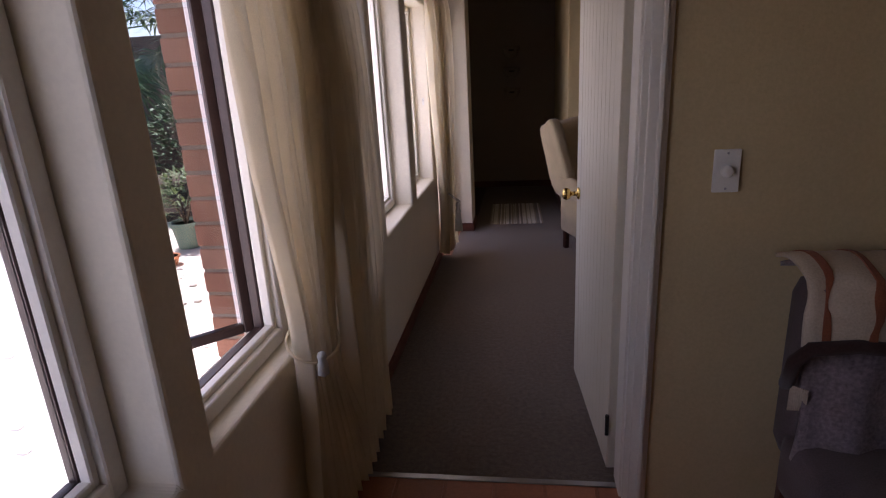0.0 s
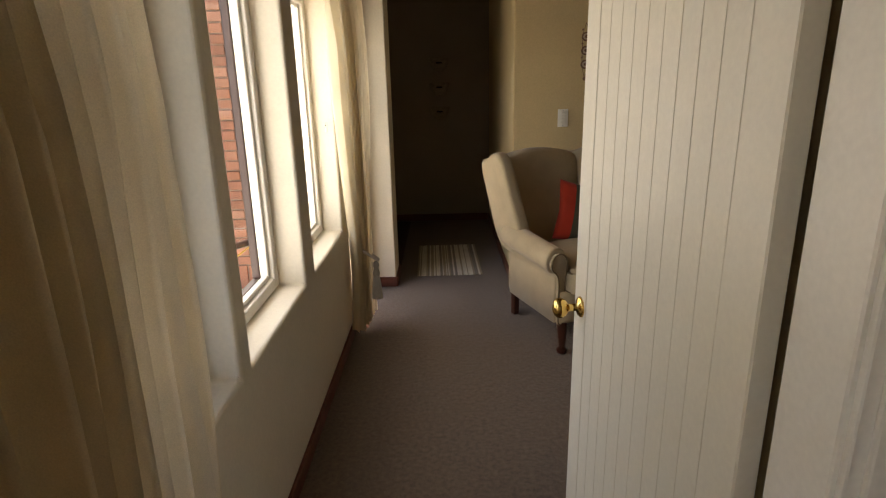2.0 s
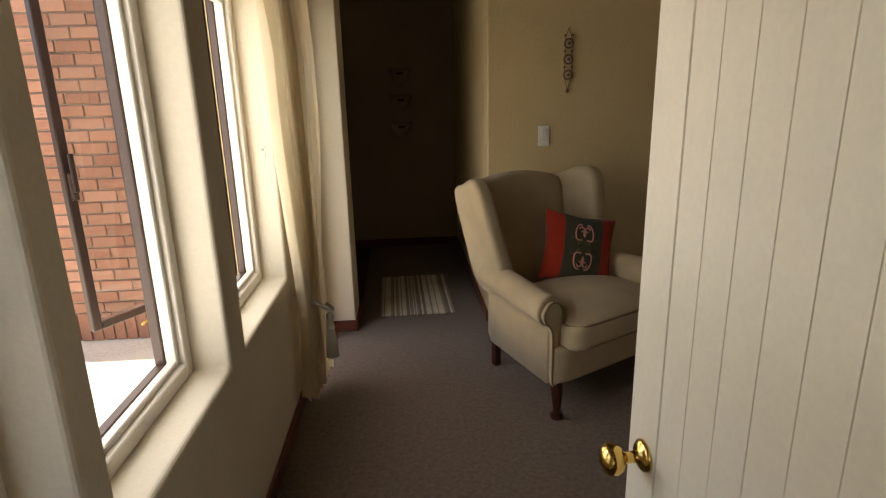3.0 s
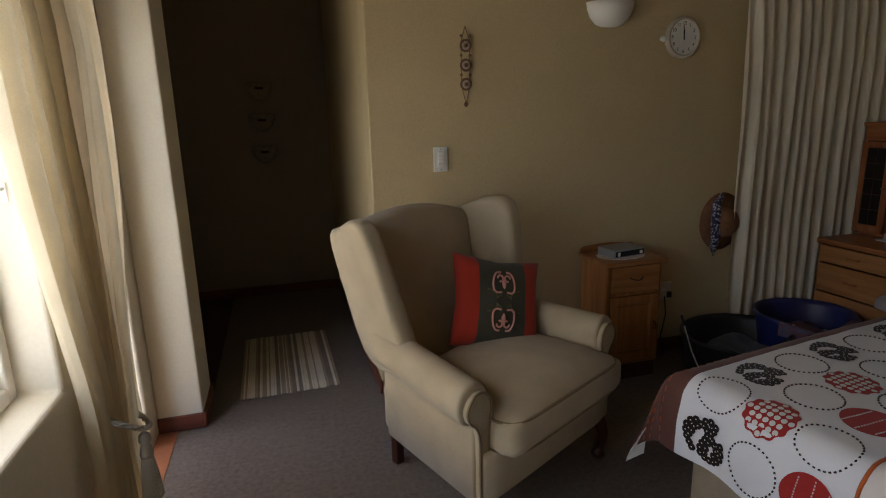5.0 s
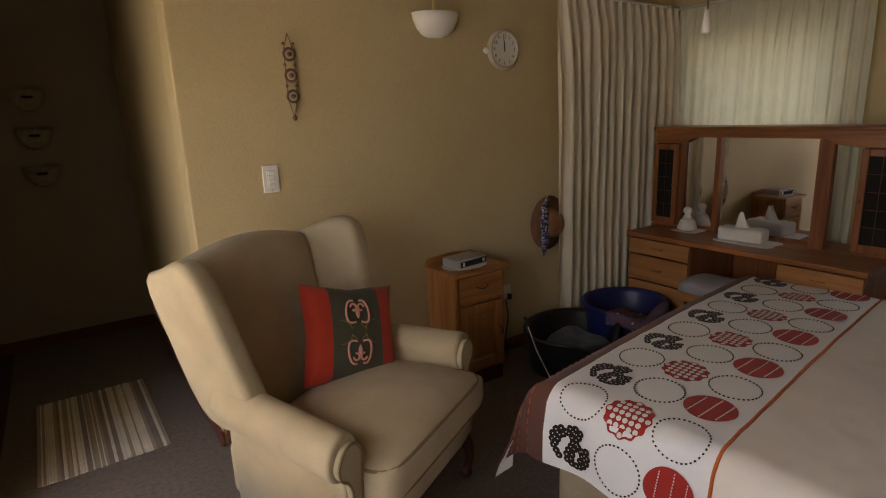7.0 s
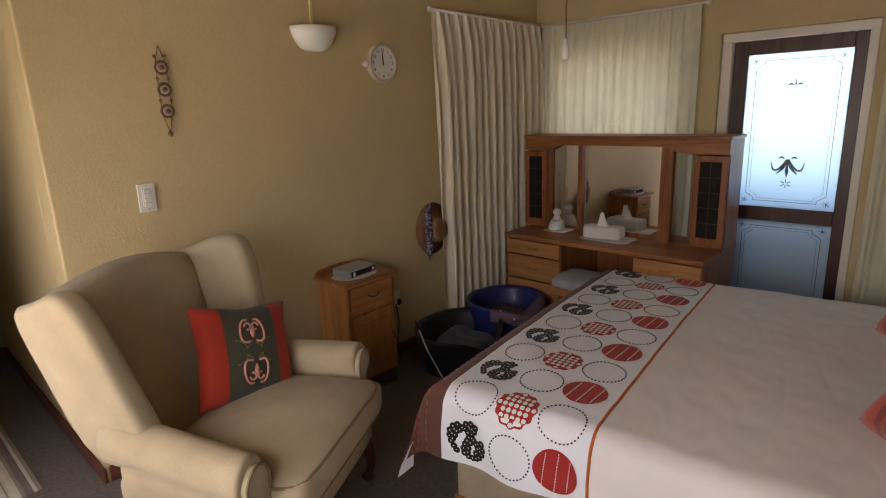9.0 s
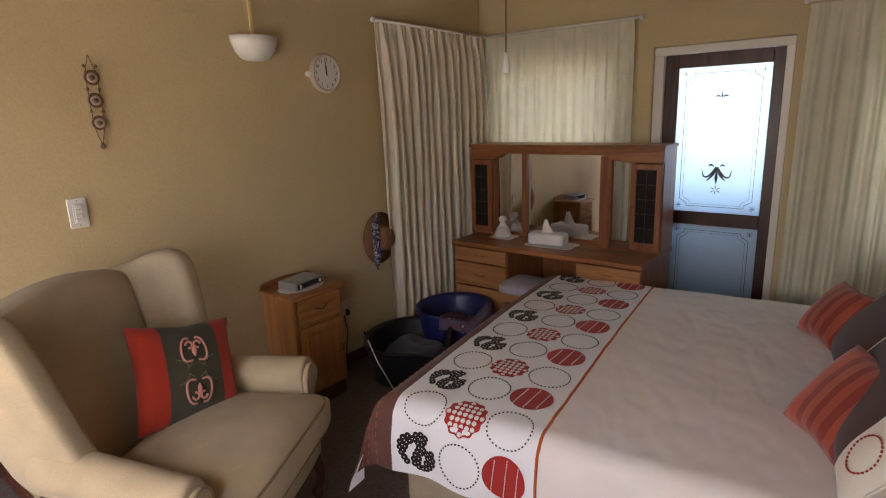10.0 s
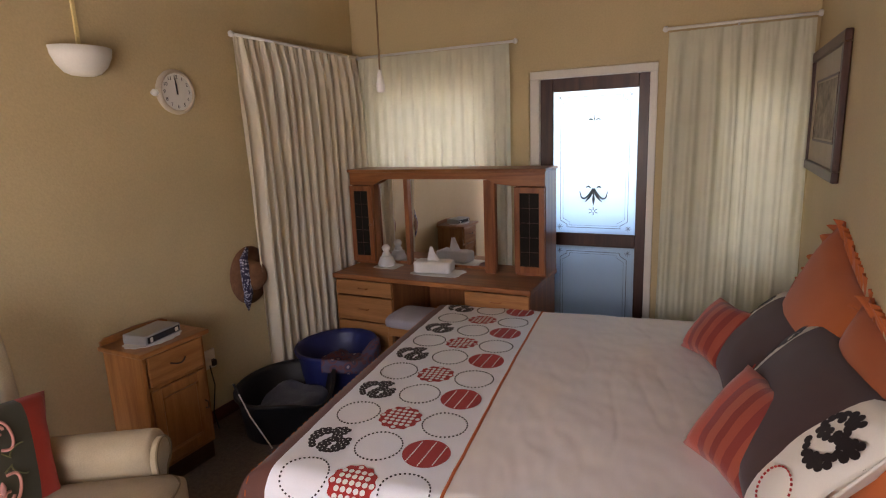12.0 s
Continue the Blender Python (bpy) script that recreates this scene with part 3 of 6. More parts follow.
# corner curtains behind the dressing table, and beside the east door
curtain("pale cream curtain on the corner rail", (3.125, YN - 0.10), (4.40, YN - 0.10), 0.03, 2.35, 14, 0.040, CUR_W, None, lambda t: 0.03 * t, "pale curtains", 4)
curtain("pale cream curtain behind the dressing table", (XE - 0.085, 4.42), (XE - 0.085, 3.145), 0.45, 2.325, 15, 0.018, CUR_E, None, None, "pale curtains", 5)
curtain("pale cream curtain glowing before a window", (XE - 0.09, 2.10), (XE - 0.09, 1.325), 0.05, 2.285, 8, 0.028, CUR_E, lambda t: 1 + 0.05 * t, None, "pale curtains", 6)
for lab, p, q in (("white metal curtain rail with round ends", (3.105, YN - 0.10, 2.355), (4.42, YN - 0.10, 2.34)), ("white metal curtain rail with round ends", (XE - 0.085, 4.46, 2.335), (XE - 0.085, 3.10, 2.335)),
                  ("white metal curtain rail with round ends", (XE - 0.09, 2.12, 2.305), (XE - 0.09, 1.31, 2.305)), ("white metal curtain rail with round ends", (XW + 0.08, 3.30, 2.31), (XW + 0.08, 4.0, 2.31)),
                  ("white metal curtain rail with round ends", (XW + 0.07, -1.6, 2.01), (XW + 0.07, 0.54, 2.01)), ("white metal curtain rail with round ends", (XW + 0.08, 0.68, 2.01), (XW + 0.08, 1.3, 2.01))):
    r = thing("curtain_rail", pose(0, 0, 0), lab, "curtain rail", "curtain rails")
    part("rod", tube([p, q], 0.010, 10), WHITE_PLASTIC, r, smooth=True)
    for e in (p, q):
        part("finial", lathe([(0.006, -0.018), (0.016, -0.01), (0.018, 0), (0.016, 0.01), (0.006, 0.018)], 12), WHITE_PLASTIC, r, smooth=True, m=pose(*e))
    mid = (Vector(p) + Vector(q)) / 2
    on = Vector((XE, mid.y, mid.z)) if mid.x > 4.3 else (Vector((XW, mid.y, mid.z)) if mid.x < 0 else Vector((mid.x, YN, mid.z)))
    part("bracket", tube([mid, on], 0.007, 8), WHITE_PLASTIC, r)

# ---- armchair ----
UPH = fabric("cream_upholstery", (0.51, 0.415, 0.27), 300, 0.22, 0.9, 0.0, 0.35)
PIPE = fabric("piping_cloth", (0.24, 0.18, 0.10), 520, 0.12)
MAHOG = wood("mahogany", (0.02, 0.006, 0.004), (0.07, 0.018, 0.010), 0.3, "Z")
chair = thing("armchair", pose(1.335, 3.352, 0, 0, 0, 29.0), "cream upholstered wingback armchair with dark wooden legs", "armchair")


def taper(p, y0, y1, k):
    """Narrows the plan towards the back."""
    t = max(0.0, min(1.0, (p.y - y0) / (y1 - y0)))
    return Vector((p.x * (1 - k * t), p.y, p.z))


part("seat_frame", rbox(0.445, 0.36, 0.115, 0.03, 6, lambda p: taper(Vector((p.x, p.y + 0.36, p.z + 0.305)), 0, 0.72, 0.28)), UPH, chair, smooth=True)


def cushion_fn(p):
    q = Vector((p.x, p.y + 0.225, p.z + 0.465))
    k = max(0, 1 - (p.x / 0.40) ** 2) * max(0, 1 - (p.y / 0.33) ** 2)
    if p.z > 0:
        q.z += 0.075 * k ** 0.8
    return taper(q, 0, 0.6, 0.14)


part("seat_cushion", rbox(0.395, 0.315, 0.075, 0.045, 10, cushion_fn), UPH, chair, "plump loose seat cushion", smooth=True)
for z in (0.412, 0.528):
    pts = []
    for k in range(49):
        a = 2 * math.pi * k / 48
        c, s = math.cos(a), math.sin(a)
        pts.append(cushion_fn(Vector((0.39 * math.copysign(abs(c) ** 0.25, c), 0.31 * math.copysign(abs(s) ** 0.25, s), -0.05))).xy.to_3d() + Vector((0, 0, z)))
    part("piping", tube(pts, 0.0065, 6), PIPE, chair, smooth=True)


def back_fn(p):
    t = (p.z + 0.36) / 0.72
    q = Vector((p.x, p.y + 0.61 + 0.24 * t + 0.03 * math.sin(math.pi * t), p.z + 0.79))
    w = 0.86 + 0.14 * t
    q.x *= w
    q.z += 0.05 * t * (math.cos(p.x / 0.36 * 1.7) - 0.5)
    if p.y < 0:
        q.y -= 0.025 * max(0, 1 - (p.x / 0.36) ** 2) * math.sin(math.pi * min(1, max(0, t)))
    return q


part("backrest", rbox(0.36, 0.075, 0.36, 0.06, 10, back_fn), UPH, chair, smooth=True)
WINGP = [(0.66, 0.50), (0.50, 0.54), (0.455, 0.62), (0.465, 0.72), (0.49, 0.84), (0.515, 0.96), (0.54, 1.07), (0.575, 1.15), (0.635, 1.185), (0.71, 1.18), (0.81, 1.14), (0.91, 1.09), (0.875, 0.88), (0.78, 0.58)]


def smooth_loop(pts, n=5):
    out = []
    m = len(pts)
    for i in range(m):
        p0, p1, p2, p3 = [Vector(pts[(i + k) % m]) for k in (-1, 0, 1, 2)]
        for k in range(n):
            t = k / n
            out.append(tuple(0.5 * ((2 * p1) + (p2 - p0) * t + (2 * p0 - 5 * p1 + 4 * p2 - p3) * t * t + (3 * p1 - p0 - 3 * p2 + p3) * t ** 3)))
    return out


for s in (-1, 1):
    prof = smooth_loop(WINGP, 3)
    bm = extrude_profile([(y, z) for y, z in prof], -0.05, 0.05, 0.030, 4)
    for v in bm.verts:
        y, x, z = v.co.x, v.co.y, v.co.z
        t = (z - 0.52) / 0.66
        flare = 0.318 + 0.07 * t + 0.24 * max(0.0, (0.84 - y)) * (0.15 + 0.85 * t)
        v.co = Vector((s * (flare + x), y, z))
    bmesh.ops.recalc_face_normals(bm, faces=bm.faces)
    part("wing", bm, UPH, chair, smooth=True)
    # rolled arm: an upright panel with a scroll on top
    sc = [(0.385, 0.20), (0.385, 0.52), (0.38, 0.57)]
    cx, cz, rr = 0.450, 0.600, 0.080
    for k in range(17):
        a = math.radians(175 - 265 * k / 16)
        sc.append((cx + rr * math.cos(a), cz + rr * math.sin(a)))
    sc += [(0.455, 0.48), (0.448, 0.20)]
    bm = extrude_profile(sc, 0.045, 0.66, 0.016, 3)
    for v in bm.verts:
        t = max(0.0, v.co.y - 0.045)
        v.co.x = s * (v.co.x - 0.16 * t)
        v.co.z += 0.05 * t * (v.co.z > 0.5)
    bmesh.ops.recalc_face_normals(bm, faces=bm.faces)
    part("arm", bm, UPH, chair, smooth=True)
    # facing panel of the arm with its piping
    fp = [(0.395, 0.21), (0.398, 0.44), (0.388, 0.53), (0.385, 0.60), (0.42, 0.645), (0.47, 0.645), (0.505, 0.60), (0.495, 0.555), (0.46, 0.52), (0.444, 0.45), (0.440, 0.21)]
    fl_ = smooth_loop(fp, 3)
    bm = extrude_profile([(s * x, z) for x, z in fl_], 0.022, 0.05, 0.008, 2)
    part("arm_facing", bm, UPH, chair, smooth=True)
    part("piping", tube([(s * x, 0.022, z) for x, z in fl_ + fl_[:1]], 0.005, 6), PIPE, chair, smooth=True)
    # front leg with a pad foot, square back leg
    lg = []
    for k in range(13):
        t = k / 12
        lg.append((Vector((s * (0.40 + 0.012 * math.sin(t * 3.4)), 0.035 - 0.022 * math.sin(t * 3.0), 0.20 - 0.19 * t)), 0.034 - 0.018 * t + (0.016 if t > 0.85 else 0)))
    part("leg", tube([p for p, _ in lg], [r for _, r in lg], 12), MAHOG, chair, smooth=True)
    bm = bmesh.new()
    box(bm, -0.022, 0.022, -0.022, 0.022, 0.0, 0.21, 0.004)
    part("leg", bm, MAHOG, chair, m=pose(s * 0.27, 0.69, 0.0, 0, 0, 0))

# cushion on the chair
RED = fabric("red_velvet", (0.42, 0.038, 0.018), 300, 0.2, 0.8)
OLIVE = fabric("olive_cloth", (0.075, 0.07, 0.045), 420, 0.2)
PINK = fabric("pink_embroidery", (0.65, 0.30, 0.24), 600, 0.2)
GREEN = fabric("green_embroidery", (0.14, 0.14, 0.05), 600, 0.2)


def cushion(w, h, d, m, label, centre, band, group=""):
    """A cushion with a band of another cloth down the middle; the two cloths meet at seams."""
    c = thing("cushion", m, label, "cushion", group)
    full = pillow_bm(w, h, d, 16)
    for nm, test, mt in (("side_panel", lambda x: x < -band / 2, centre[1]), ("centre_panel", lambda x: -band / 2 <= x <= band / 2, centre[0]), ("side_panel", lambda x: x > band / 2, centre[1])):
        b2 = full.copy()
        bmesh.ops.delete(b2, geom=[f for f in b2.faces if not test(f.calc_center_median().x)], context="FACES")
        part(nm, b2, mt, c, smooth=True)
    full.free()
    return c


q = pose(1.335, 3.352, 0, 0, 0, 29.0) @ pose(0.15, 0.44, 0.735, -22, 13, -25)
cu = cushion(0.45, 0.42, 0.15, q, "red cushion with an embroidered olive centre panel", (OLIVE, RED), 0.225)


def on_cushion(x, z, w=0.45, h=0.42, d=0.15, lift=0.0015):
    a, b = x / (w / 2), z / (h / 2)
    return Vector((x, -(0.006 + d / 2 * (max(0, 1 - a * a) ** 0.42) * (max(0, 1 - b * b) ** 0.42)) - lift - 0.001, z))


for cz, up in ((0.085, 1), (-0.085, -1)):
    bm = bmesh.new()
    for s in (-1, 1):
        tube([on_cushion(s * (0.006 + 0.045 * math.sin(t * 3.1) * (1.1 - 0.4 * t) + 0.008), cz + up * (-0.045 + 0.085 * t - 0.02 * math.sin(t * 6))) for t in [k / 18 for k in range(19)]], 0.005, 5, bm)
        tube([on_cushion(s * (0.018 + 0.014 * math.cos(t * 5)), cz + up * (0.018 + 0.014 * math.sin(t * 5))) for t in [k / 12 for k in range(13)]], 0.005, 5, bm)
    tube([on_cushion(0, cz + up * (-0.03 + 0.05 * k / 6)) for k in range(7)], [0.002, 0.006, 0.009, 0.010, 0.008, 0.005, 0.002], 6, bm)
    part("embroidered_heart", bm, PINK, cu, "pink embroidered scroll motif", smooth=True)
    bm = bmesh.new()
    for s in (-1, 1):
        tube([on_cushion(s * (0.012 + 0.06 * t + 0.01 * math.sin(8 * t)), cz - up * (0.055 + 0.02 * math.sin(5 * t))) for t in [k / 12 for k in range(13)]], 0.0025, 5, bm)
    part("embroidered_scroll", bm, GREEN, cu, smooth=True)

# ---- bedside cabinet with a box on a doily ----
PINE = wood("honey_pine", (0.28, 0.105, 0.03), (0.50, 0.23, 0.075), 0.35, "Z")
PINE_X = wood("honey_pine_across", (0.28, 0.105, 0.03), (0.50, 0.23, 0.075), 0.35, "X")
ns = thing("bedside_cabinet", pose(2.09, 4.20, 0), "honey pine bedside cabinet with a drawer and a panelled door", "bedside cabinet")
NW, ND, NH = 0.385, 0.315, 0.745
part("carcass", boxes((0.012, 0.03, 0.02, ND, 0.10, NH - 0.025), (NW - 0.03, NW - 0.012, 0.02, ND, 0.10, NH - 0.025), (0.03, NW - 0.03, ND - 0.012, ND, 0.10, NH - 0.025),
                      (0.03, NW - 0.03, 0.02, ND, 0.10, 0.125), (0.03, NW - 0.03, 0.02, ND, 0.535, 0.55), bevel=0.002), PINE, ns)
part("top", boxes((-0.012, NW + 0.012, -0.012, ND + 0.004, NH - 0.025, NH), bevel=0.008, seg=3), PINE_X, ns)
part("back_rail", extrude_profile([(0, NH), (NW, NH), (NW, NH + 0.02), (NW - 0.03, NH + 0.035), (NW * 0.5, NH + 0.045), (0.03, NH + 0.035), (0, NH + 0.02)], ND - 0.015, ND + 0.002, 0.003), PINE_X, ns)
dr = part("drawer", boxes((0.034, NW - 0.034, 0.004, 0.022, 0.556, NH - 0.032), bevel=0.005, seg=2), PINE_X, ns)
part("drawer_handle", tube(seg_points(lambda t: (NW / 2 - 0.045 + 0.09 * t, 0.0 - 0.02 * math.sin(math.pi * t), 0.645 - 0.012 * math.sin(math.pi * t)), 12), 0.004, 8), BROWN_STEEL, dr, "dark drop handle")
dd = part("door", boxes((0.034, 0.085, 0.004, 0.022, 0.128, 0.532), (NW - 0.085, NW - 0.034, 0.004, 0.022, 0.128, 0.532), (0.085, NW - 0.085, 0.004, 0.022, 0.128, 0.18), (0.085, NW - 0.085, 0.004, 0.022, 0.48, 0.532), bevel=0.003), PINE, ns)
part("door_panel", boxes((0.086, NW - 0.086, 0.010, 0.020, 0.181, 0.479), bevel=0.012), PINE, dd)
part("door_pull", tube([(NW - 0.058, 0.004, 0.36), (NW - 0.058, -0.018, 0.355), (NW - 0.058, -0.018, 0.32), (NW - 0.058, 0.004, 0.315)], 0.004, 8), BROWN_STEEL, dd)
# plinth wood coloured near black for the shadow under the cabinet
part("plinth", boxes((0.02, NW - 0.02, 0.03, 0.045, 0.0, 0.10), (0.02, 0.035, 0.045, ND, 0.0, 0.10), (NW - 0.035, NW - 0.02, 0.045, ND, 0.0, 0.10)), wood("shadowed_plinth_wood", (0.05, 0.02, 0.01), (0.10, 0.045, 0.02)), ns)

LACE = fabric("white_lace", (0.76, 0.74, 0.70), 260, 0.12)


def doily(x, y, z, rx, ry, rot=0, n=64, square=False, label="white crocheted doily on the cabinet"):
    bm = bmesh.new()
    rings = []
    for rr, h in ((1.0, 0.0), (1.0, 0.003), (0.93, 0.004), (0.3, 0.004)):
        ring = []
        for k in range(n):
            a = 2 * math.pi * k / n
            c, s = math.cos(a), math.sin(a)
            e = 0.35 if square else 1.0
            sc = rr * (1 + (0.035 * math.cos(14 * a) if rr > 0.95 else 0))
            ring.append(bm.verts.new((rx * sc * math.copysign(abs(c) ** e, c), ry * sc * math.copysign(abs(s) ** e, s), h)))
        rings.append(ring)
    for a, b in zip(rings, rings[1:]):
        for k in range(n):
            bm.faces.new([a[k], a[(k + 1) % n], b[(k + 1) % n], b[k]])
    bm.faces.new(rings[-1])
    return tagged(part("doily", bm, LACE, m=pose(x, y, z, 0, 0, rot)), label, "doily")


doily(2.265, 4.345, NH + 0.001, 0.15, 0.105)
dec = thing("set_top_box", pose(2.27, 4.35, NH + 0.006, 0, 0, 8), "silver set-top box on a doily", "set-top box")
SILVER = mat("silver_plastic", (0.36, 0.37, 0.38), 0.38, 12, 0.08, 200, 0.04, metal=0.3)
part("case", boxes((-0.115, 0.115, -0.075, 0.075, 0.0, 0.05), bevel=0.006, seg=2), SILVER, dec)
part("front_panel", boxes((-0.105, 0.105, -0.078, -0.0755, 0.008, 0.04), bevel=0.001), mat("dark_display", (0.03, 0.03, 0.035), 0.15), dec)
part("power_button", boxes((0.07, 0.092, -0.082, -0.0785, 0.014, 0.034), bevel=0.002), WHITE_PLASTIC, dec)
part("power_button", boxes((-0.092, -0.075, -0.082, -0.0785, 0.012, 0.036), bevel=0.002), WHITE_PLASTIC, dec)

# sockets, plugs and cables beside it
so = thing("wall_socket", pose(2.72, YN, 0.42), "white double wall socket with a plug in it", "socket")
part("plate", boxes((-0.06, 0.06, -0.012, 0, -0.06, 0.06), bevel=0.003), WHITE_PLASTIC, so)
part("plug", boxes((-0.045, 0.0, -0.05, -0.012, -0.03, 0.02), bevel=0.006), WHITE_PLASTIC, so)
part("plug", boxes((0.01, 0.045, -0.045, -0.012, -0.04, 0.0), bevel=0.006), BLACK, so)
part("plug_cable", tube([(-0.02, -0.05, -0.02), (-0.05, -0.11, -0.12), (-0.09, -0.12, -0.28), (-0.05, -0.10, -0.41)], 0.004), BLACK, so)
st = thing("walking_stick", pose(2.56, 4.13, 0), "white stick leaning against the bedside cabinet", "stick")
part("shaft", tube([(0.07, -0.16, 0.006), (0.03, -0.06, 0.20), (0.01, -0.01, 0.34)], 0.004), WHITE_PLASTIC, st)
part("grip", tube([(0.01, -0.01, 0.34), (0.0, 0.01, 0.40)], 0.007), BLACK, st)

# ---- pet baskets ----
NAVY = mat("navy_plastic", (0.022, 0.03, 0.14), 0.4, 8, 0.2, 120, 0.05)
GREYBL = fabric("blue_grey_blanket", (0.11, 0.125, 0.17), 200, 0.3)
PATT, pat_t, pat_n, pat_l, pat_b = nodes_of("patterned_blanket")
pat_c, pat_v, pat_r = pat_n.new("ShaderNodeTexCoord"), pat_n.new("ShaderNodeTexVoronoi"), pat_n.new("ShaderNodeValToRGB")
pat_v.inputs["Scale"].default_value, pat_v.inputs["Randomness"].default_value = 16, 0.35
pat_l.new(pat_c.outputs["Object"], pat_v.inputs["Vector"])
pat_l.new(pat_v.outputs["Distance"], pat_r.inputs[0])
pat_r.color_ramp.interpolation = "CONSTANT"
pat_r.color_ramp.elements[0].color = (0.50, 0.44, 0.46, 1)
pat_r.color_ramp.elements[1].position, pat_r.color_ramp.elements[1].color = 0.16, (0.10, 0.085, 0.15, 1)
for pos, col in ((0.34, (0.20, 0.09, 0.11, 1)), (0.52, (0.13, 0.115, 0.19, 1))):
    pat_r.color_ramp.elements.new(pos).color = col
pat_l.new(pat_r.outputs[0], pat_b.inputs["Base Color"])
pat_b.inputs["Roughness"].default_value = 0.95


def basket(m, rx, ry, h, material, label, blanket, blabel):
    b = thing("pet_basket", m, label, "pet basket")
    n = 48
    bm = bmesh.new()
    prof = [(0.80, 0.0), (0.84, 0.02), (0.93, 0.85), (1.0, 0.93), (1.0, 1.0), (0.95, 1.0), (0.90, 0.9), (0.80, 0.06), (0.0, 0.05)]
    rings = []
    for r, z in prof:
        ring = []
        for k in range(n):
            a = 2 * math.pi * k / n
            dip = 1 - 0.35 * math.exp(-((a - 4.5) / 0.5) ** 2) if z > 0.5 else 1
            ring.append(bm.verts.new((rx * max(r, 0.001) * math.cos(a), ry * max(r, 0.001) * math.sin(a), h * z * dip)))
        rings.append(ring)
    for p, q2 in zip(rings, rings[1:]):
        for k in range(n):
            bm.faces.new([p[k], p[(k + 1) % n], q2[(k + 1) % n], q2[k]])
    bmesh.ops.remove_doubles(bm, verts=bm.verts, dist=0.002)
    bm.faces.new([v for v in rings[0] if v.is_valid][::-1])
    bmesh.ops.recalc_face_normals(bm, faces=bm.faces)
    part("shell", bm, material, b, smooth=True)

    def fn(p):
        q3 = Vector((p.x, p.y, p.z + h * 0.32))
        q3.z += 0.05 * noise.noise(Vector((p.x * 7, p.y * 7, rx * 10))) + 0.03 * noise.noise(Vector((p.x * 16, p.y * 16, 1)))
        return q3
    part("blanket", rbox(rx * 0.66, ry * 0.62, h * 0.28, 0.05, 12, fn), blanket, b, blabel, smooth=True)
    return b


basket(pose(2.93, 4.10, 0, 0, 0, 12), 0.35, 0.29, 0.27, BLACK, "black plastic pet basket with a blue-grey blanket", GREYBL, "crumpled blue-grey blanket")
bk = basket(pose(3.45, 4.10, 0, 0, 0, -5), 0.30, 0.27, 0.33, NAVY, "navy plastic pet basket with a patterned blanket", PATT, "patterned woven blanket")
bm = bmesh.new()
rows = []
for jj in range(13):                                   # a corner of the blanket lies over the low front of the rim
    t = jj / 12
    row = []
    for ii in range(15):
        a = math.radians(205 + 110 * ii / 14)
        rr_ = 0.62 + 0.42 * min(1, t / 0.7) + 0.03 * max(0, t - 0.7)
        zz = 0.19 + 0.10 * math.sin(min(1, t / 0.75) * math.pi / 2) - 0.28 * max(0, t - 0.72) + 0.012 * noise.noise(Vector((ii * 0.7, t * 4, 3)))
        zz -= 0.06 * math.exp(-((a - 4.5) / 0.5) ** 2) * min(1, t / 0.6)
        row.append(bm.verts.new((0.30 * rr_ * math.cos(a), 0.27 * rr_ * math.sin(a), zz + 0.035)))
    rows.append(row)
for r0, r1 in zip(rows, rows[1:]):
    for ii in range(14):
        bm.faces.new([r0[ii], r0[ii + 1], r1[ii + 1], r1[ii]])
fold = part("blanket_fold", bm, PATT, bk, "patterned blanket over the rim", smooth=True)
fold.modifiers.new("thick", "SOLIDIFY").thickness = 0.008

# ---- wall things on the north wall ----
hat = thing("sun_hat", pose(3.13, YN - 0.01, 0.86), "straw hat with a spotted scarf hung on the wall", "hat")
STRAW = mat("straw", (0.22, 0.10, 0.045), 0.8, 30, 0.35, 240, 0.5)
bm = lathe([(0.165, 0.0), (0.168, 0.006), (0.10, 0.018), (0.088, 0.022), (0.080, 0.075), (0.06, 0.10), (0.02, 0.108)], 32)
for v in bm.verts:
    v.co.y *= 1.15
part("hat_body", bm, STRAW, hat, smooth=True, m=pose(0, 0, 0, 90, 0, 0))
SCARF, sct, scn, scl, scb = nodes_of("spotted_scarf")
vor = scn.new("ShaderNodeTexVoronoi")
vor.inputs["Scale"].default_value = 70
sco = scn.new("ShaderNodeTexCoord")
scl.new(sco.outputs["Object"], vor.inputs["Vector"])
scr = scn.new("ShaderNodeValToRGB")
scr.color_ramp.interpolation = "CONSTANT"
scr.color_ramp.elements[0].color = (0.55, 0.55, 0.65, 1)
scr.color_ramp.elements[1].position, scr.color_ramp.elements[1].color = 0.42, (0.03, 0.025, 0.07, 1)
scl.new(vor.outputs["Distance"], scr.inputs[0])
scl.new(scr.outputs[0], scb.inputs["Base Color"])
bm = bmesh.new()
tube([(-0.03, -0.05, 0.19), (-0.075, -0.06, 0.12), (-0.085, -0.085, 0.0), (-0.07, -0.07, -0.10), (-0.055, -0.03, -0.16), (-0.05, -0.02, -0.23)], [0.012, 0.030, 0.036, 0.034, 0.028, 0.004], 12, bm)
for v in bm.verts:
    v.co.y = v.co.y * 0.7
part("scarf", bm, SCARF, hat, "navy and white spotted scarf", smooth=True)

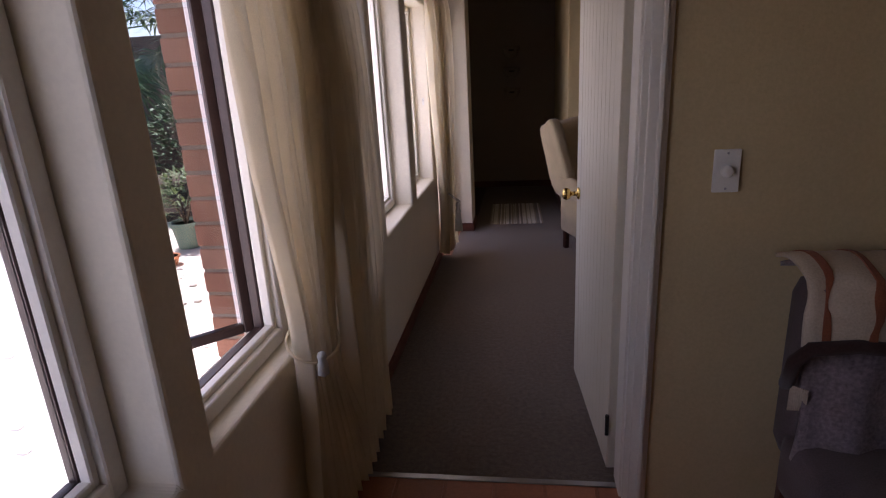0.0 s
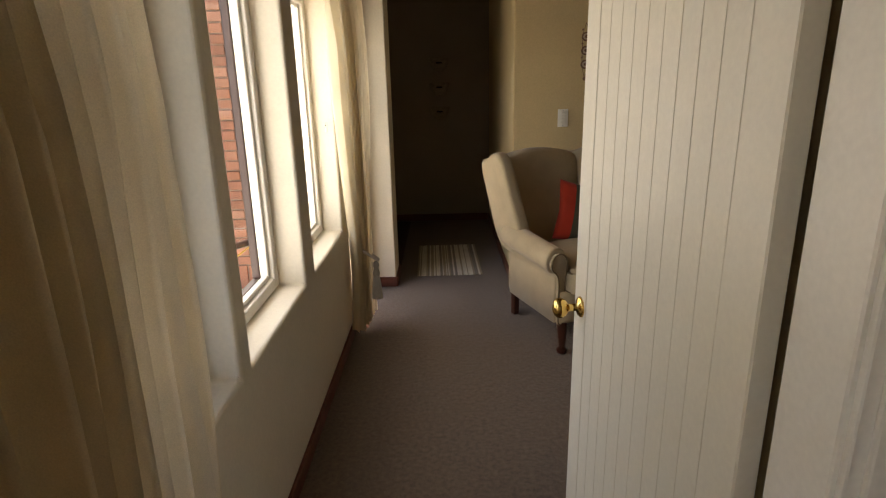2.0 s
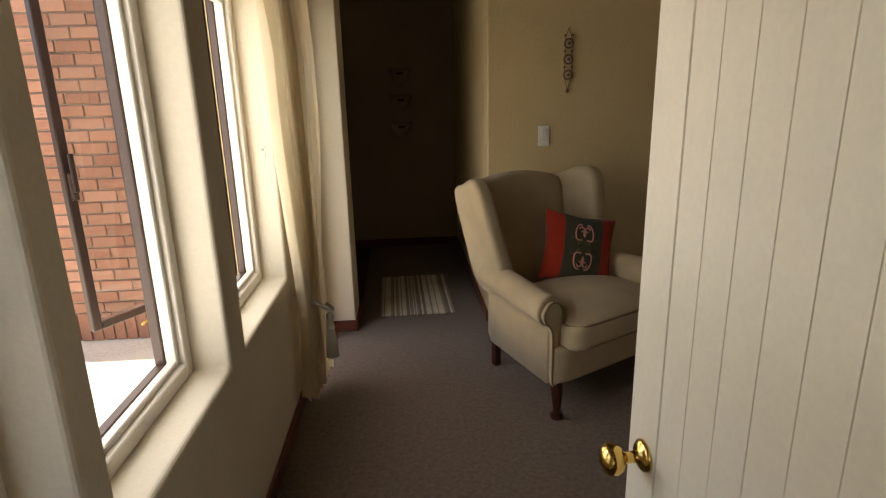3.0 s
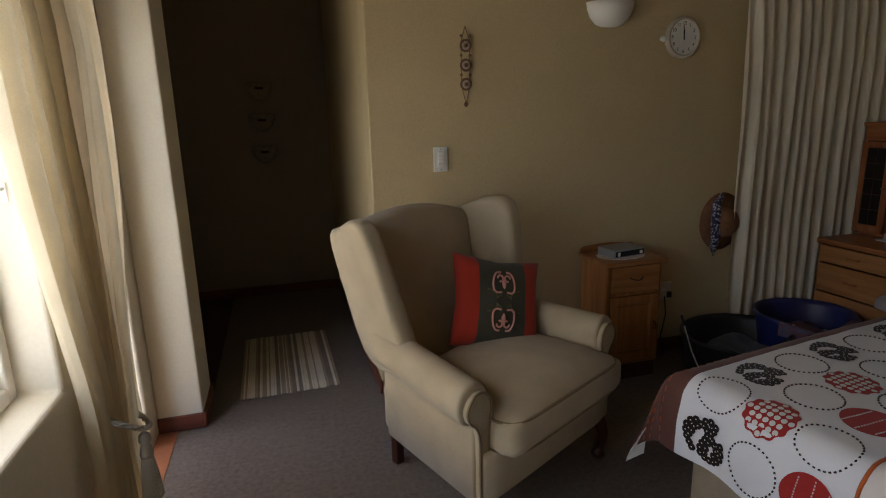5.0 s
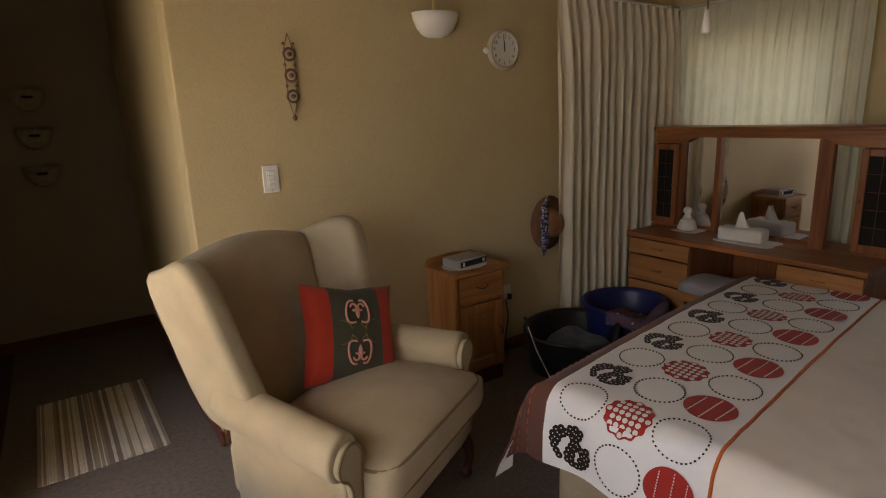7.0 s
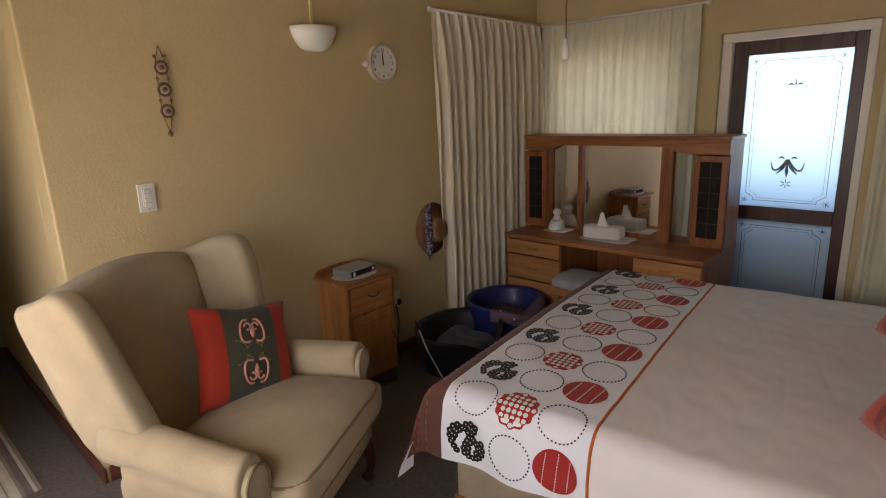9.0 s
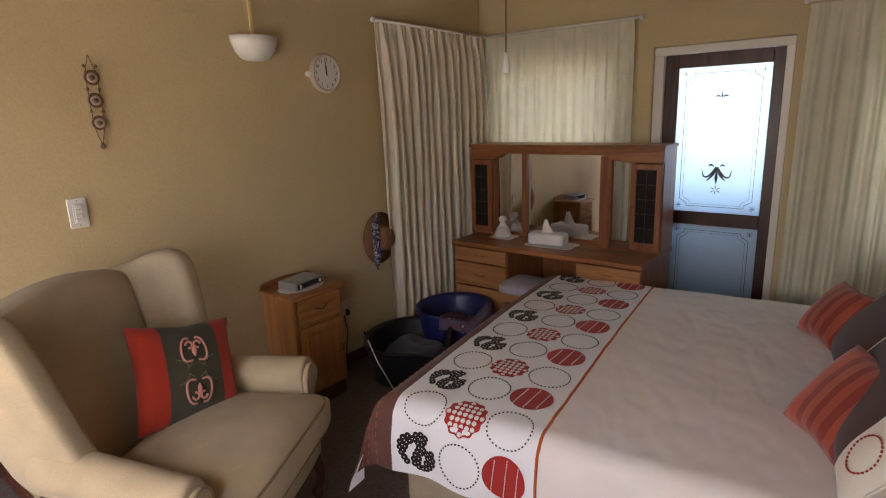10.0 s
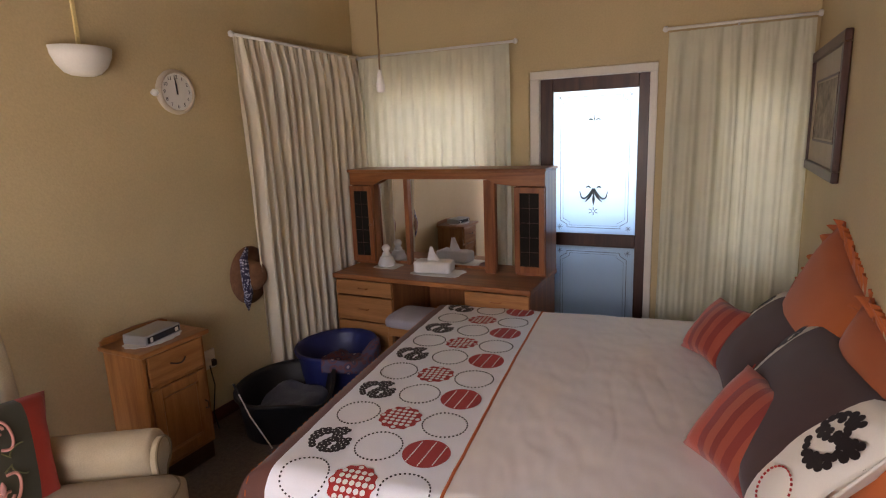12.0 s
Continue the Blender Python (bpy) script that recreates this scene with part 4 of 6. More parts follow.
clk = thing("wall_clock", pose(2.738, YN, 2.008, 90, 0, 0), "round white wall clock with black numerals", "clock")
part("case", lathe([(0.118, 0), (0.122, 0.01), (0.120, 0.026), (0.108, 0.034), (0.100, 0.030), (0.100, 0.024)], 40, False), mat("clock_case", (0.55, 0.47, 0.36), 0.35), clk, smooth=True)
part("dial", lathe([(0.102, 0.018), (0.102, 0.024)], 40), mat("clock_dial", (0.80, 0.78, 0.72), 0.5, 10, 0.02), clk)
NUM = mat("clock_ink", (0.02, 0.02, 0.02), 0.6, 10, 0.0, 100, 0)
for h in range(1, 13):
    a = math.radians(90 - 30 * h)
    cv = bpy.data.curves.new("numeral", "FONT")
    cv.body, cv.size, cv.align_x, cv.align_y, cv.extrude = str(h), 0.028, "CENTER", "CENTER", 0.0006
    tmp = bpy.data.objects.new("numeral", cv)
    scene.collection.objects.link(tmp)
    me = bpy.data.meshes.new_from_object(tmp.evaluated_get(bpy.context.evaluated_depsgraph_get()))
    bpy.data.objects.remove(tmp)
    me.materials.append(NUM)
    ob = new("numeral", me)
    ob.parent = clk
    ob.matrix_basis = pose(0.080 * math.cos(a), 0.080 * math.sin(a), 0.0248)
part("hour_hand", boxes((-0.0045, 0.0045, -0.012, 0.045, 0.026, 0.0275)), NUM, clk, m=pose(0, 0, 0, 0, 0, 3))
part("minute_hand", boxes((-0.003, 0.003, -0.015, 0.072, 0.028, 0.0292)), NUM, clk, m=pose(0, 0, 0, 0, 0, 6))
hk = thing("wall_hook", pose(2.60, YN, 2.0, 90, 0, 0), "small white round wall hook", "hook")
part("knob", lathe([(0.012, 0), (0.014, 0.006), (0.020, 0.016), (0.018, 0.028), (0.008, 0.034)], 14), WHITE_PLASTIC, hk, smooth=True)

hk2 = thing("wall_hook", pose(-0.434, 3.417, 1.395), "small white tieback hook in the window reveal", "hook")
part("plate", boxes((-0.009, 0.009, -0.004, 0, -0.03, 0.03), bevel=0.002), WHITE_PLASTIC, hk2)
part("prong", tube([(0, -0.003, 0.012), (0, -0.03, 0.008), (0, -0.036, 0.022)], 0.004, 6), WHITE_PLASTIC, hk2, smooth=True)

wl = thing("wall_lamp", pose(2.236, YN, 2.06), "white half-bowl wall uplight with a cable conduit", "wall lamp")
bm = bmesh.new()
n = 24
prof = [(0.142, 0.13), (0.146, 0.128), (0.140, 0.09), (0.118, 0.045), (0.085, 0.012), (0.05, 0.0), (0.001, -0.002)]
rings = [[bm.verts.new((r * math.cos(math.pi + math.pi * k / n), 0.85 * r * math.sin(math.pi + math.pi * k / n), z)) for k in range(n + 1)] for r, z in prof]
for a, b in zip(rings, rings[1:]):
    for k in range(n):
        bm.faces.new([a[k], a[k + 1], b[k + 1], b[k]])
bmesh.ops.recalc_face_normals(bm, faces=bm.faces)
sh = part("shade", bm, WHITE_PLASTIC, wl, "glossy white ceramic bowl", smooth=True)
so2 = sh.modifiers.new("thick", "SOLIDIFY")
so2.thickness = 0.006
part("conduit", boxes((-0.008, 0.008, -0.012, 0, 0.12, ZC - 2.06)), mat("cream_conduit", (0.78, 0.64, 0.30), 0.5), wl)

de = thing("wall_hanging", pose(1.362, YN - 0.012, 1.85), "hanging ornament of three brass medallions on a cord", "wall ornament")
ORN = mat("ornament_metal", (0.20, 0.115, 0.07), 0.5, 30, 0.5, 200, 0.3, metal=0.4)
IVORY = mat("ornament_ivory", (0.52, 0.41, 0.32), 0.5, 30, 0.4, 200, 0.2)
part("cord", tube([(0, 0, 0.20), (-0.024, 0, 0.12), (-0.024, 0, -0.11), (0, 0, -0.20)], 0.0022, 6), ORN, de)
part("cord", tube([(0, 0, 0.20), (0.024, 0, 0.12), (0.024, 0, -0.11), (0, 0, -0.20)], 0.0022, 6), ORN, de)
part("pendant", lathe([(0.002, -0.015), (0.012, -0.006), (0.012, 0.004), (0.003, 0.014)], 12), ORN, de, smooth=True, m=pose(0, 0, -0.205))
for z in (0.10, 0.0, -0.10):
    md = part("medallion", lathe([(0.032, 0), (0.034, 0.005), (0.029, 0.009), (0.024, 0.006)], 24), ORN, de, smooth=True, m=pose(0, 0, z, 90, 0, 0))
    part("boss", lathe([(0.022, 0.006), (0.022, 0.010), (0.017, 0.013), (0.010, 0.010)], 20), IVORY, md, smooth=True)
    part("stud", lathe([(0.011, 0.010), (0.010, 0.016), (0.004, 0.019)], 14), ORN, md, smooth=True)
    for s in (-1, 1):
        part("bead", lathe([(0.002, -0.008), (0.007, -0.004), (0.007, 0.004), (0.002, 0.008)], 10), ORN, de, smooth=True, m=pose(s * 0.025, -0.002, z + 0.05))


def switch(m, rockers, label):
    s = thing("light_switch", m, label, "light switch")
    part("plate", boxes((-0.040, 0.040, -0.010, 0, -0.068, 0.068), bevel=0.003, seg=2), WHITE_PLASTIC, s)
    if rockers > 1:
        part("rocker_frame", boxes((-0.022, 0.022, -0.013, -0.010, -0.044, 0.044), bevel=0.001), WHITE_PLASTIC, s)
        for k in range(rockers):
            z = -0.032 + 0.0215 * k
            part("rocker", boxes((-0.016, 0.016, -0.019, -0.013, z - 0.009, z + 0.009), bevel=0.002), WHITE_PLASTIC, s)
    else:
        part("dial_knob", lathe([(0.02, 0), (0.019, 0.012), (0.012, 0.016)], 18), WHITE_PLASTIC, s, smooth=True, m=pose(0, -0.010, 0, 90, 0, 0))
    for z in (-0.056, 0.056):
        part("screw", lathe([(0.004, 0), (0.003, 0.002)], 8), STEEL, s, m=pose(0, -0.010, z, 90, 0, 0))


switch(pose(1.21, YN, 1.352), 4, "white wall plate with four rocker switches")
switch(pose(1.0, YQ, 1.262), 1, "white wall plate with a round dimmer")

# three woven plates in the passage
WOVEN = mat("woven_grass", (0.36, 0.30, 0.22), 0.85, 40, 0.4, 220, 0.6)
WOVEN2 = mat("woven_dark", (0.03, 0.02, 0.015), 0.85, 40, 0.4, 220, 0.6)
for k, z in enumerate((1.87, 1.60, 1.325)):
    b = thing("wall_basket", pose(0.24, 6.85, z), "half-round woven wall basket with a dark mouth", "wall basket", "wall baskets")
    bm = bmesh.new()
    n = 20
    prof = [(0.115, 0.05), (0.112, 0.02), (0.10, -0.03), (0.07, -0.075), (0.03, -0.10), (0.001, -0.108)]
    rings = [[bm.verts.new((r * math.cos(math.pi + math.pi * i / n), 0.55 * r * math.sin(math.pi + math.pi * i / n), zz)) for i in range(n + 1)] for r, zz in prof]
    for p, q2 in zip(rings, rings[1:]):
        for i in range(n):
            bm.faces.new([p[i], p[i + 1], q2[i + 1], q2[i]])
    bmesh.ops.recalc_face_normals(bm, faces=bm.faces)
    w = part("bowl", bm, WOVEN, b, smooth=True)
    w.modifiers.new("thick", "SOLIDIFY").thickness = 0.006
    part("mouth", boxes((-0.035, 0.035, -0.069, -0.060, -0.012, 0.006), bevel=0.003), WOVEN2, b)

# ---- dressing table ----
OAK = wood("red_oak", (0.20, 0.065, 0.02), (0.42, 0.165, 0.055), 0.35, "Y")
OAK_Z = wood("red_oak_upright", (0.18, 0.055, 0.018), (0.38, 0.14, 0.048), 0.35, "Z")
OAK_L = wood("light_oak_front", (0.30, 0.125, 0.04), (0.50, 0.24, 0.09), 0.35, "Y")
DARKGL = mat("dark_cabinet_glass", (0.02, 0.018, 0.016), 0.12, 10, 0.2, 60, 0.0)
MIRROR = mat("mirror_silver", (0.9, 0.9, 0.9), 0.02, 5, 0.0, 50, 0.0, metal=1.0)
va = thing("dressing_table", pose(0, 0, 0), "red oak dressing table with mirrors and a glazed cupboard", "dressing table")
VY0, VY1, VX = 2.79, 4.32, 3.74
part("tabletop", boxes((VX, 4.37, VY0, VY1, 0.705, 0.74), bevel=0.008, seg=3), OAK, va)
for y0, y1 in ((3.82, VY1 - 0.015), (VY0 + 0.015, 3.255)):
    part("pedestal", boxes((VX + 0.035, 4.36, y0, y0 + 0.018, 0.06, 0.705), (VX + 0.035, 4.36, y1 - 0.018, y1, 0.06, 0.705), (4.345, 4.36, y0 + 0.018, y1 - 0.018, 0.06, 0.705),
                           (VX + 0.035, 4.345, y0 + 0.018, y1 - 0.018, 0.06, 0.08), (VX + 0.06, 4.345, y0 + 0.01, y1 - 0.01, 0.0, 0.06)), OAK_Z, va)
    for z0, z1 in ((0.585, 0.695), (0.39, 0.575), (0.09, 0.38)):
        d = part("drawer", boxes((VX + 0.014, VX + 0.034, y0 + 0.003, y1 - 0.003, z0, z1), bevel=0.005, seg=2), OAK_L, va)
        ym = (y0 + y1) / 2
        part("drawer_handle", tube([(VX + 0.014, ym - 0.04, (z0 + z1) / 2), (VX - 0.004, ym - 0.03, (z0 + z1) / 2), (VX - 0.004, ym + 0.03, (z0 + z1) / 2), (VX + 0.014, ym + 0.04, (z0 + z1) / 2)], 0.004, 8), OAK, d)
part("modesty_panel", boxes((4.33, 4.345, 3.256, 3.819, 0.30, 0.704)), OAK_Z, va)
HX = 4.08
# upper part: two cupboards, posts, arched rail
part("top_board", boxes((HX - 0.015, 4.365, VY0 - 0.006, VY1 + 0.04, 1.456, 1.478), bevel=0.005), OAK, va)
arch = [(2.795, 1.455), (4.345, 1.455), (4.345, 1.36), (4.13, 1.36)]
arch += [(4.12 - 0.10 * t, 1.36 + 0.045 * math.sin(t * math.pi / 2)) for t in (0.2, 0.5, 0.8, 1.0)]
arch += [(3.12 + 0.10 * (1 - t), 1.36 + 0.045 * math.cos(t * math.pi / 2)) for t in (0.0, 0.2, 0.5, 0.8)]
arch += [(3.01, 1.36), (2.795, 1.36)]
bm = extrude_profile(arch, 0.0, 0.022, 0.002)
for v in bm.verts:
    v.co = Vector((HX + v.co.y, v.co.x, v.co.z))
bmesh.ops.recalc_face_normals(bm, faces=bm.faces)
part("arched_rail", bm, OAK, va)
for y0, y1 in ((4.145, 4.345), (2.795, 3.005)):
    part("cupboard", boxes((HX + 0.024, 4.36, y0, y0 + 0.016, 0.74, 1.456), (HX + 0.024, 4.36, y1 - 0.016, y1, 0.74, 1.456), (4.345, 4.36, y0 + 0.016, y1 - 0.016, 0.74, 1.36),
                           (HX + 0.03, 4.345, y0 + 0.016, y1 - 0.016, 0.74, 0.77), (HX + 0.03, 4.345, y0 + 0.016, y1 - 0.016, 1.04, 1.055)), OAK_Z, va)
    d = part("cupboard_door", boxes((HX - 0.016, HX, y0, y0 + 0.038, 0.765, 1.355), (HX - 0.016, HX, y1 - 0.038, y1, 0.765, 1.355),
                                    (HX - 0.016, HX, y0 + 0.038, y1 - 0.038, 0.765, 0.812), (HX - 0.016, HX, y0 + 0.038, y1 - 0.038, 1.315, 1.355), bevel=0.003), OAK_Z, va)
    part("door_glass", boxes((HX - 0.010, HX - 0.006, y0 + 0.037, y1 - 0.037, 0.811, 1.316)), DARKGL, d, "dark leaded cupboard glass")
    bm = bmesh.new()
    for k in range(1, 5):
        z = 0.812 + 0.503 * k / 5
        tube([(HX - 0.011, y0 + 0.038, z), (HX - 0.011, y1 - 0.038, z)], 0.002, 4, bm)
    tube([(HX - 0.011, (y0 + y1) / 2, 0.812), (HX - 0.011, (y0 + y1) / 2, 1.315)], 0.002, 4, bm)
    part("leading", bm, DK, d)
    part("door_knob", lathe([(0.006, 0), (0.005, 0.01), (0.010, 0.016), (0.008, 0.024)], 12), OAK, d, smooth=True, m=pose(HX - 0.016, (y1 - 0.018) if y0 < 3.5 else (y0 + 0.018), 1.06, 0, -90, 0))
part("post", boxes((HX + 0.004, HX + 0.05, 3.15, 3.235, 0.74, 1.40), bevel=0.004), OAK_Z, va)
part("post", boxes((HX + 0.06, HX + 0.10, 3.87, 3.905, 0.74, 1.41), bevel=0.003), OAK_Z, va)
part("mirror_back", boxes((HX + 0.10, HX + 0.115, 3.236, 3.90, 0.741, 1.41)), OAK_Z, va)
part("mirror", boxes((HX + 0.088, HX + 0.0985, 3.245, 3.868, 0.765, 1.41)), MIRROR, va, "large flat dressing mirror")
mm = pose(HX + 0.085, 3.90, 0, 0, 0, 5)
part("mirror_back", boxes((0.012, 0.024, 0.0, 0.235, 0.741, 1.40)), OAK_Z, va, m=mm)
part("mirror", boxes((0.0, 0.010, 0.004, 0.228, 0.765, 1.40)), MIRROR, va, "narrow angled side mirror", m=mm)

doily(3.99, 3.56, 0.741, 0.11, 0.19, 0, 64, True, "white crocheted tray cloth")
doily(4.055, 4.02, 0.741, 0.085, 0.10, 0, 48, True, "small white crocheted mat")
TISSUE = fabric("tissue_paper", (0.82, 0.80, 0.77), 120, 0.06, 0.9)
tb = thing("tissue_box", pose(3.985, 3.59, 0.746, 0, 0, 8), "tissue box in a white frilled cloth cover", "tissue box")


def frill(p):
    k = noise.noise(Vector((p.x * 40, p.y * 40, p.z * 10)))
    return Vector((p.x * (1 + 0.04 * k), p.y * (1 + 0.03 * k), p.z + 0.045 + 0.004 * k))


part("cover", rbox(0.07, 0.14, 0.043, 0.02, 10, frill), LACE, tb, smooth=True)
bm = bmesh.new()
ring = None
for k in range(9):
    t = k / 8
    row = [bm.verts.new((0.030 * (1 - 0.75 * t) * math.cos(a) * (1 + 0.35 * math.sin(3 * a + 2)), 0.050 * (1 - 0.55 * t) * math.sin(a) + 0.015 * t, 0.078 + 0.085 * t * (1 + 0.30 * math.sin(2 * a + 1.0) * t) + 0.006 * noise.noise(Vector((9 * t, a * 2, 0)))))
           for a in [2 * math.pi * i / 24 for i in range(24)]]
    if ring:
        for i in range(24):
            bm.faces.new([ring[i], ring[(i + 1) % 24], row[(i + 1) % 24], row[i]])
    ring = row
part("tissue", bm, TISSUE, tb, smooth=True)
# frilled cloth toilet roll cover, turned as a simple jar shape
orn = thing("frilled_roll_cover", pose(4.05, 4.03, 0.746), "small white frilled toilet roll cover with a ruffled top", "jar")
part("roll_cover_body", lathe([(0.050, 0), (0.066, 0.006), (0.068, 0.020), (0.058, 0.045), (0.050, 0.070), (0.036, 0.082)], 24), LACE, orn, smooth=True)
part("roll_cover_top", lathe([(0.036, 0.082), (0.030, 0.098), (0.020, 0.112), (0.030, 0.128), (0.034, 0.144), (0.022, 0.162), (0.003, 0.168)], 18), LACE, orn, smooth=True)

stl = thing("dressing_stool", pose(3.74, 3.545, 0), "wooden dressing stool with a grey padded seat", "stool")
GREYF = fabric("grey_seat_cloth", (0.42, 0.39, 0.42), 300, 0.2)
part("seat", rbox(0.17, 0.235, 0.04, 0.03, 6, lambda p: Vector((p.x, p.y, p.z + 0.47 + 0.012 * max(0, 1 - (p.x / 0.17) ** 2) * (p.z > 0)))), GREYF, stl, "grey padded seat", smooth=True)
part("apron", boxes((-0.15, 0.15, -0.215, 0.215, 0.375, 0.432), bevel=0.004), OAK_L, stl)
for x in (-0.135, 0.135):
    for y in (-0.20, 0.20):
        part("leg", boxes((x - 0.018, x + 0.018, y - 0.018, y + 0.018, 0, 0.376), bevel=0.004), OAK_L, stl)

# ---- bed ----
BM = pose(1.72, 3.27, 0, 0, 0, 7)
BW, BL, BZ, BR, DROP = 2.06, 1.93, 0.60, 0.09, 0.27
bed = thing("bed", BM, "double bed with a cream duvet and a beige base", "bed")
BASEF = fabric("beige_base_cloth", (0.36, 0.29, 0.20), 260, 0.25)
part("bed_base", boxes((0.07, BW - 0.07, -BL, -0.16, 0.055, 0.33), bevel=0.015, seg=2), BASEF, bed, "ribbed beige divan base")
part("bed_plinth", boxes((0.06, BW - 0.06, -BL, -0.15, 0.0, 0.055), bevel=0.004), PINE_X, bed, "varnished wooden plinth")
part("mattress", rbox(BW / 2 - 0.07, BL / 2 - 0.09, 0.11, 0.05, 6, lambda p: Vector((p.x + BW / 2, p.y - BL / 2 - 0.05, p.z + 0.44))), fabric("mattress_ticking", (0.6, 0.57, 0.5)), bed, smooth=True)


def edge(d):
    """Rounded fall over an edge: place from the edge plane, and drop."""
    if d >= BR:
        return d, 0.0
    a = (BR - d) / BR
    if a < math.pi / 2:
        return BR - BR * math.sin(a), BR * (1 - math.cos(a))
    return -0.012 * min(1, (a - math.pi / 2)), BR + (a - math.pi / 2) * BR


def duvet(s, v, lift=0.0):
    """A point of the duvet: s across the bed, v from the foot, both along the cloth."""
    if s < BW / 2:
        x, ds = edge(s)
    else:
        x, ds = edge(BW - s)
        x = BW - x
    y, dv = edge(v - 0.05)
    y += 0.05
    drop = max(ds, dv) + 0.40 * max(0.0, min(ds, dv) - 0.03)
    on_top = max(0.0, 1 - drop / 0.05)
    w = 0.006 * noise.noise(Vector((s * 3.1, v * 3.3, 1.0))) + 0.003 * noise.noise(Vector((s * 11 + v * 3, v * 9, 4.0)))
    ridge = abs(noise.noise(Vector((s * 2.2 + 1.7 * v, v * 5.5, 9.0))))
    z = BZ - drop + on_top * (w - 0.0022 * (1 - min(1, ridge * 6)) * max(0.0, min(1.0, (v - 0.80) * 6))) + 0.02 * on_top * math.sin(math.pi * max(0, min(1, s / BW)))
    z += on_top * 0.0016 * noise.noise(Vector((s * 14 + 6 * v, v * 26, 2.0))) * (v > 0.78)
    crease = abs(noise.noise(Vector((s * 4.5 + 3.0 * v, v * 8 - 2.0 * s, 6.0))))
    patchy = max(0.0, min(1.0, 0.5 + 1.6 * noise.noise(Vector((s * 1.7, v * 1.9, 12.0)))))
    z -= on_top * 0.0016 * (1 - min(1, crease * 5)) * patchy * max(0.0, min(1.0, (v - 0.80) * 8))
    flare = min(ds, dv)
    x += (-0.06 if s < BW / 2 else 0.06) * flare
    y -= 0.06 * flare + 0.32 * max(0.0, dv - 0.06)
    side = 0.014 * math.sin(v * 17 + 2 * s) * min(1, ds / 0.15) if ds > 0.05 else 0
    foot = 0.014 * math.sin(s * 15) * min(1, dv / 0.15) if dv > 0.05 else 0
    x += -side - lift * min(1, ds / BR) if s < BW / 2 else side + lift * min(1, ds / BR)
    return Vector((x, -(y - foot - lift * min(1, dv / BR)), z + lift * (1 - 0.8 * min(1, max(ds, dv) / BR))))


def cloth(s0, s1, v0, v1, ns, nv, lift=0.0):
    bm = bmesh.new()
    rows = [[bm.verts.new(duvet(s0 + (s1 - s0) * i / ns, v0 + (v1 - v0) * j / nv, lift)) for i in range(ns + 1)] for j in range(nv + 1)]
    for r, q2 in zip(rows, rows[1:]):
        for i in range(ns):
            bm.faces.new([r[i], q2[i], q2[i + 1], r[i + 1]])
    return bm


DUV = fabric("cream_duvet", (0.86, 0.79, 0.73), 360, 0.05, 0.85, 0.0, 0.2)
DUVW = fabric("white_duvet_band", (0.87, 0.87, 0.88), 360, 0.05, 0.85, 0.0, 0.2)
BROWN = fabric("brown_duvet_border", (0.15, 0.065, 0.050), 360, 0.2, 0.85)
REDT = fabric("red_applique", (0.42, 0.035, 0.03), 500, 0.15)
ORANGE_T = fabric("orange_trim", (0.55, 0.13, 0.03), 500, 0.15)
BLACKT = fabric("dark_applique", (0.02, 0.013, 0.012), 500, 0.3)
WHITET = fabric("white_stitching", (0.8, 0.76, 0.72), 500, 0.1)
part("duvet", cloth(-DROP, BW + DROP, 0.79, BL, 220, 150), DUV, bed, "rumpled cream duvet", smooth=True)
part("duvet_band", cloth(-DROP, BW + DROP, 0.155, 0.79, 260, 60), DUVW, bed, "white duvet band with round appliques", smooth=True)
part("duvet_border", cloth(-DROP, BW + DROP, -0.235, 0.155, 150, 28), BROWN, bed, "dark brown border over the foot", smooth=True)
part("trim_line", tube([duvet(-DROP + (BW + 2 * DROP) * k / 120, 0.79, 0.001) for k in range(121)], 0.006, 6), ORANGE_T, bed, "orange-red piping", smooth=True)
part("duvet_lining", cloth(-DROP - 0.05, -0.12, -0.275, -0.09, 16, 10, -0.006), DUVW, bed, "white lining showing at the corner", smooth=True)
for v0 in (0.075, -0.03, -0.085):
    bm = bmesh.new()
    for k in range(60):
        s = -0.26 + 2.5 * k / 60
        tube([duvet(s, v0, 0.002), duvet(s + 0.022, v0, 0.002)], 0.0018, 4, bm)
    part("stitching", bm, ORANGE_T, bed)


def disc(bm, s, v, r, lift, n=28, wave=0.0, lobes=10, squash=1.0):
    c = bm.verts.new(duvet(s, v, lift))
    prev = None
    shares = (0.25, 0.5, 0.75, 1.0) if r > 0.05 else (1.0,)
    for share in shares:
        row = []
        for k in range(n):
            a = 2 * math.pi * k / n
            rr = share * r * (1 + wave * math.cos(lobes * a))
            row.append(bm.verts.new(duvet(s + rr * math.cos(a), v + rr * math.sin(a) * squash, lift)))
        for k in range(n):
            j = (k + 1) % n
            bm.faces.new([c, row[j], row[k]] if prev is None else [prev[k], prev[j], row[j], row[k]])
        prev = row


CR = 0.085


def dashed(s, v):
    bm = bmesh.new()
    for k in range(34):
        a, b = 2 * math.pi * k / 34, 2 * math.pi * (k + 0.42) / 34
        tube([duvet(s + CR * 1.04 * math.cos(t), v + CR * 1.04 * math.sin(t), 0.001) for t in (a, b)], 0.0032, 5, bm)
    part("dashed_ring", bm, BLACKT, bed)


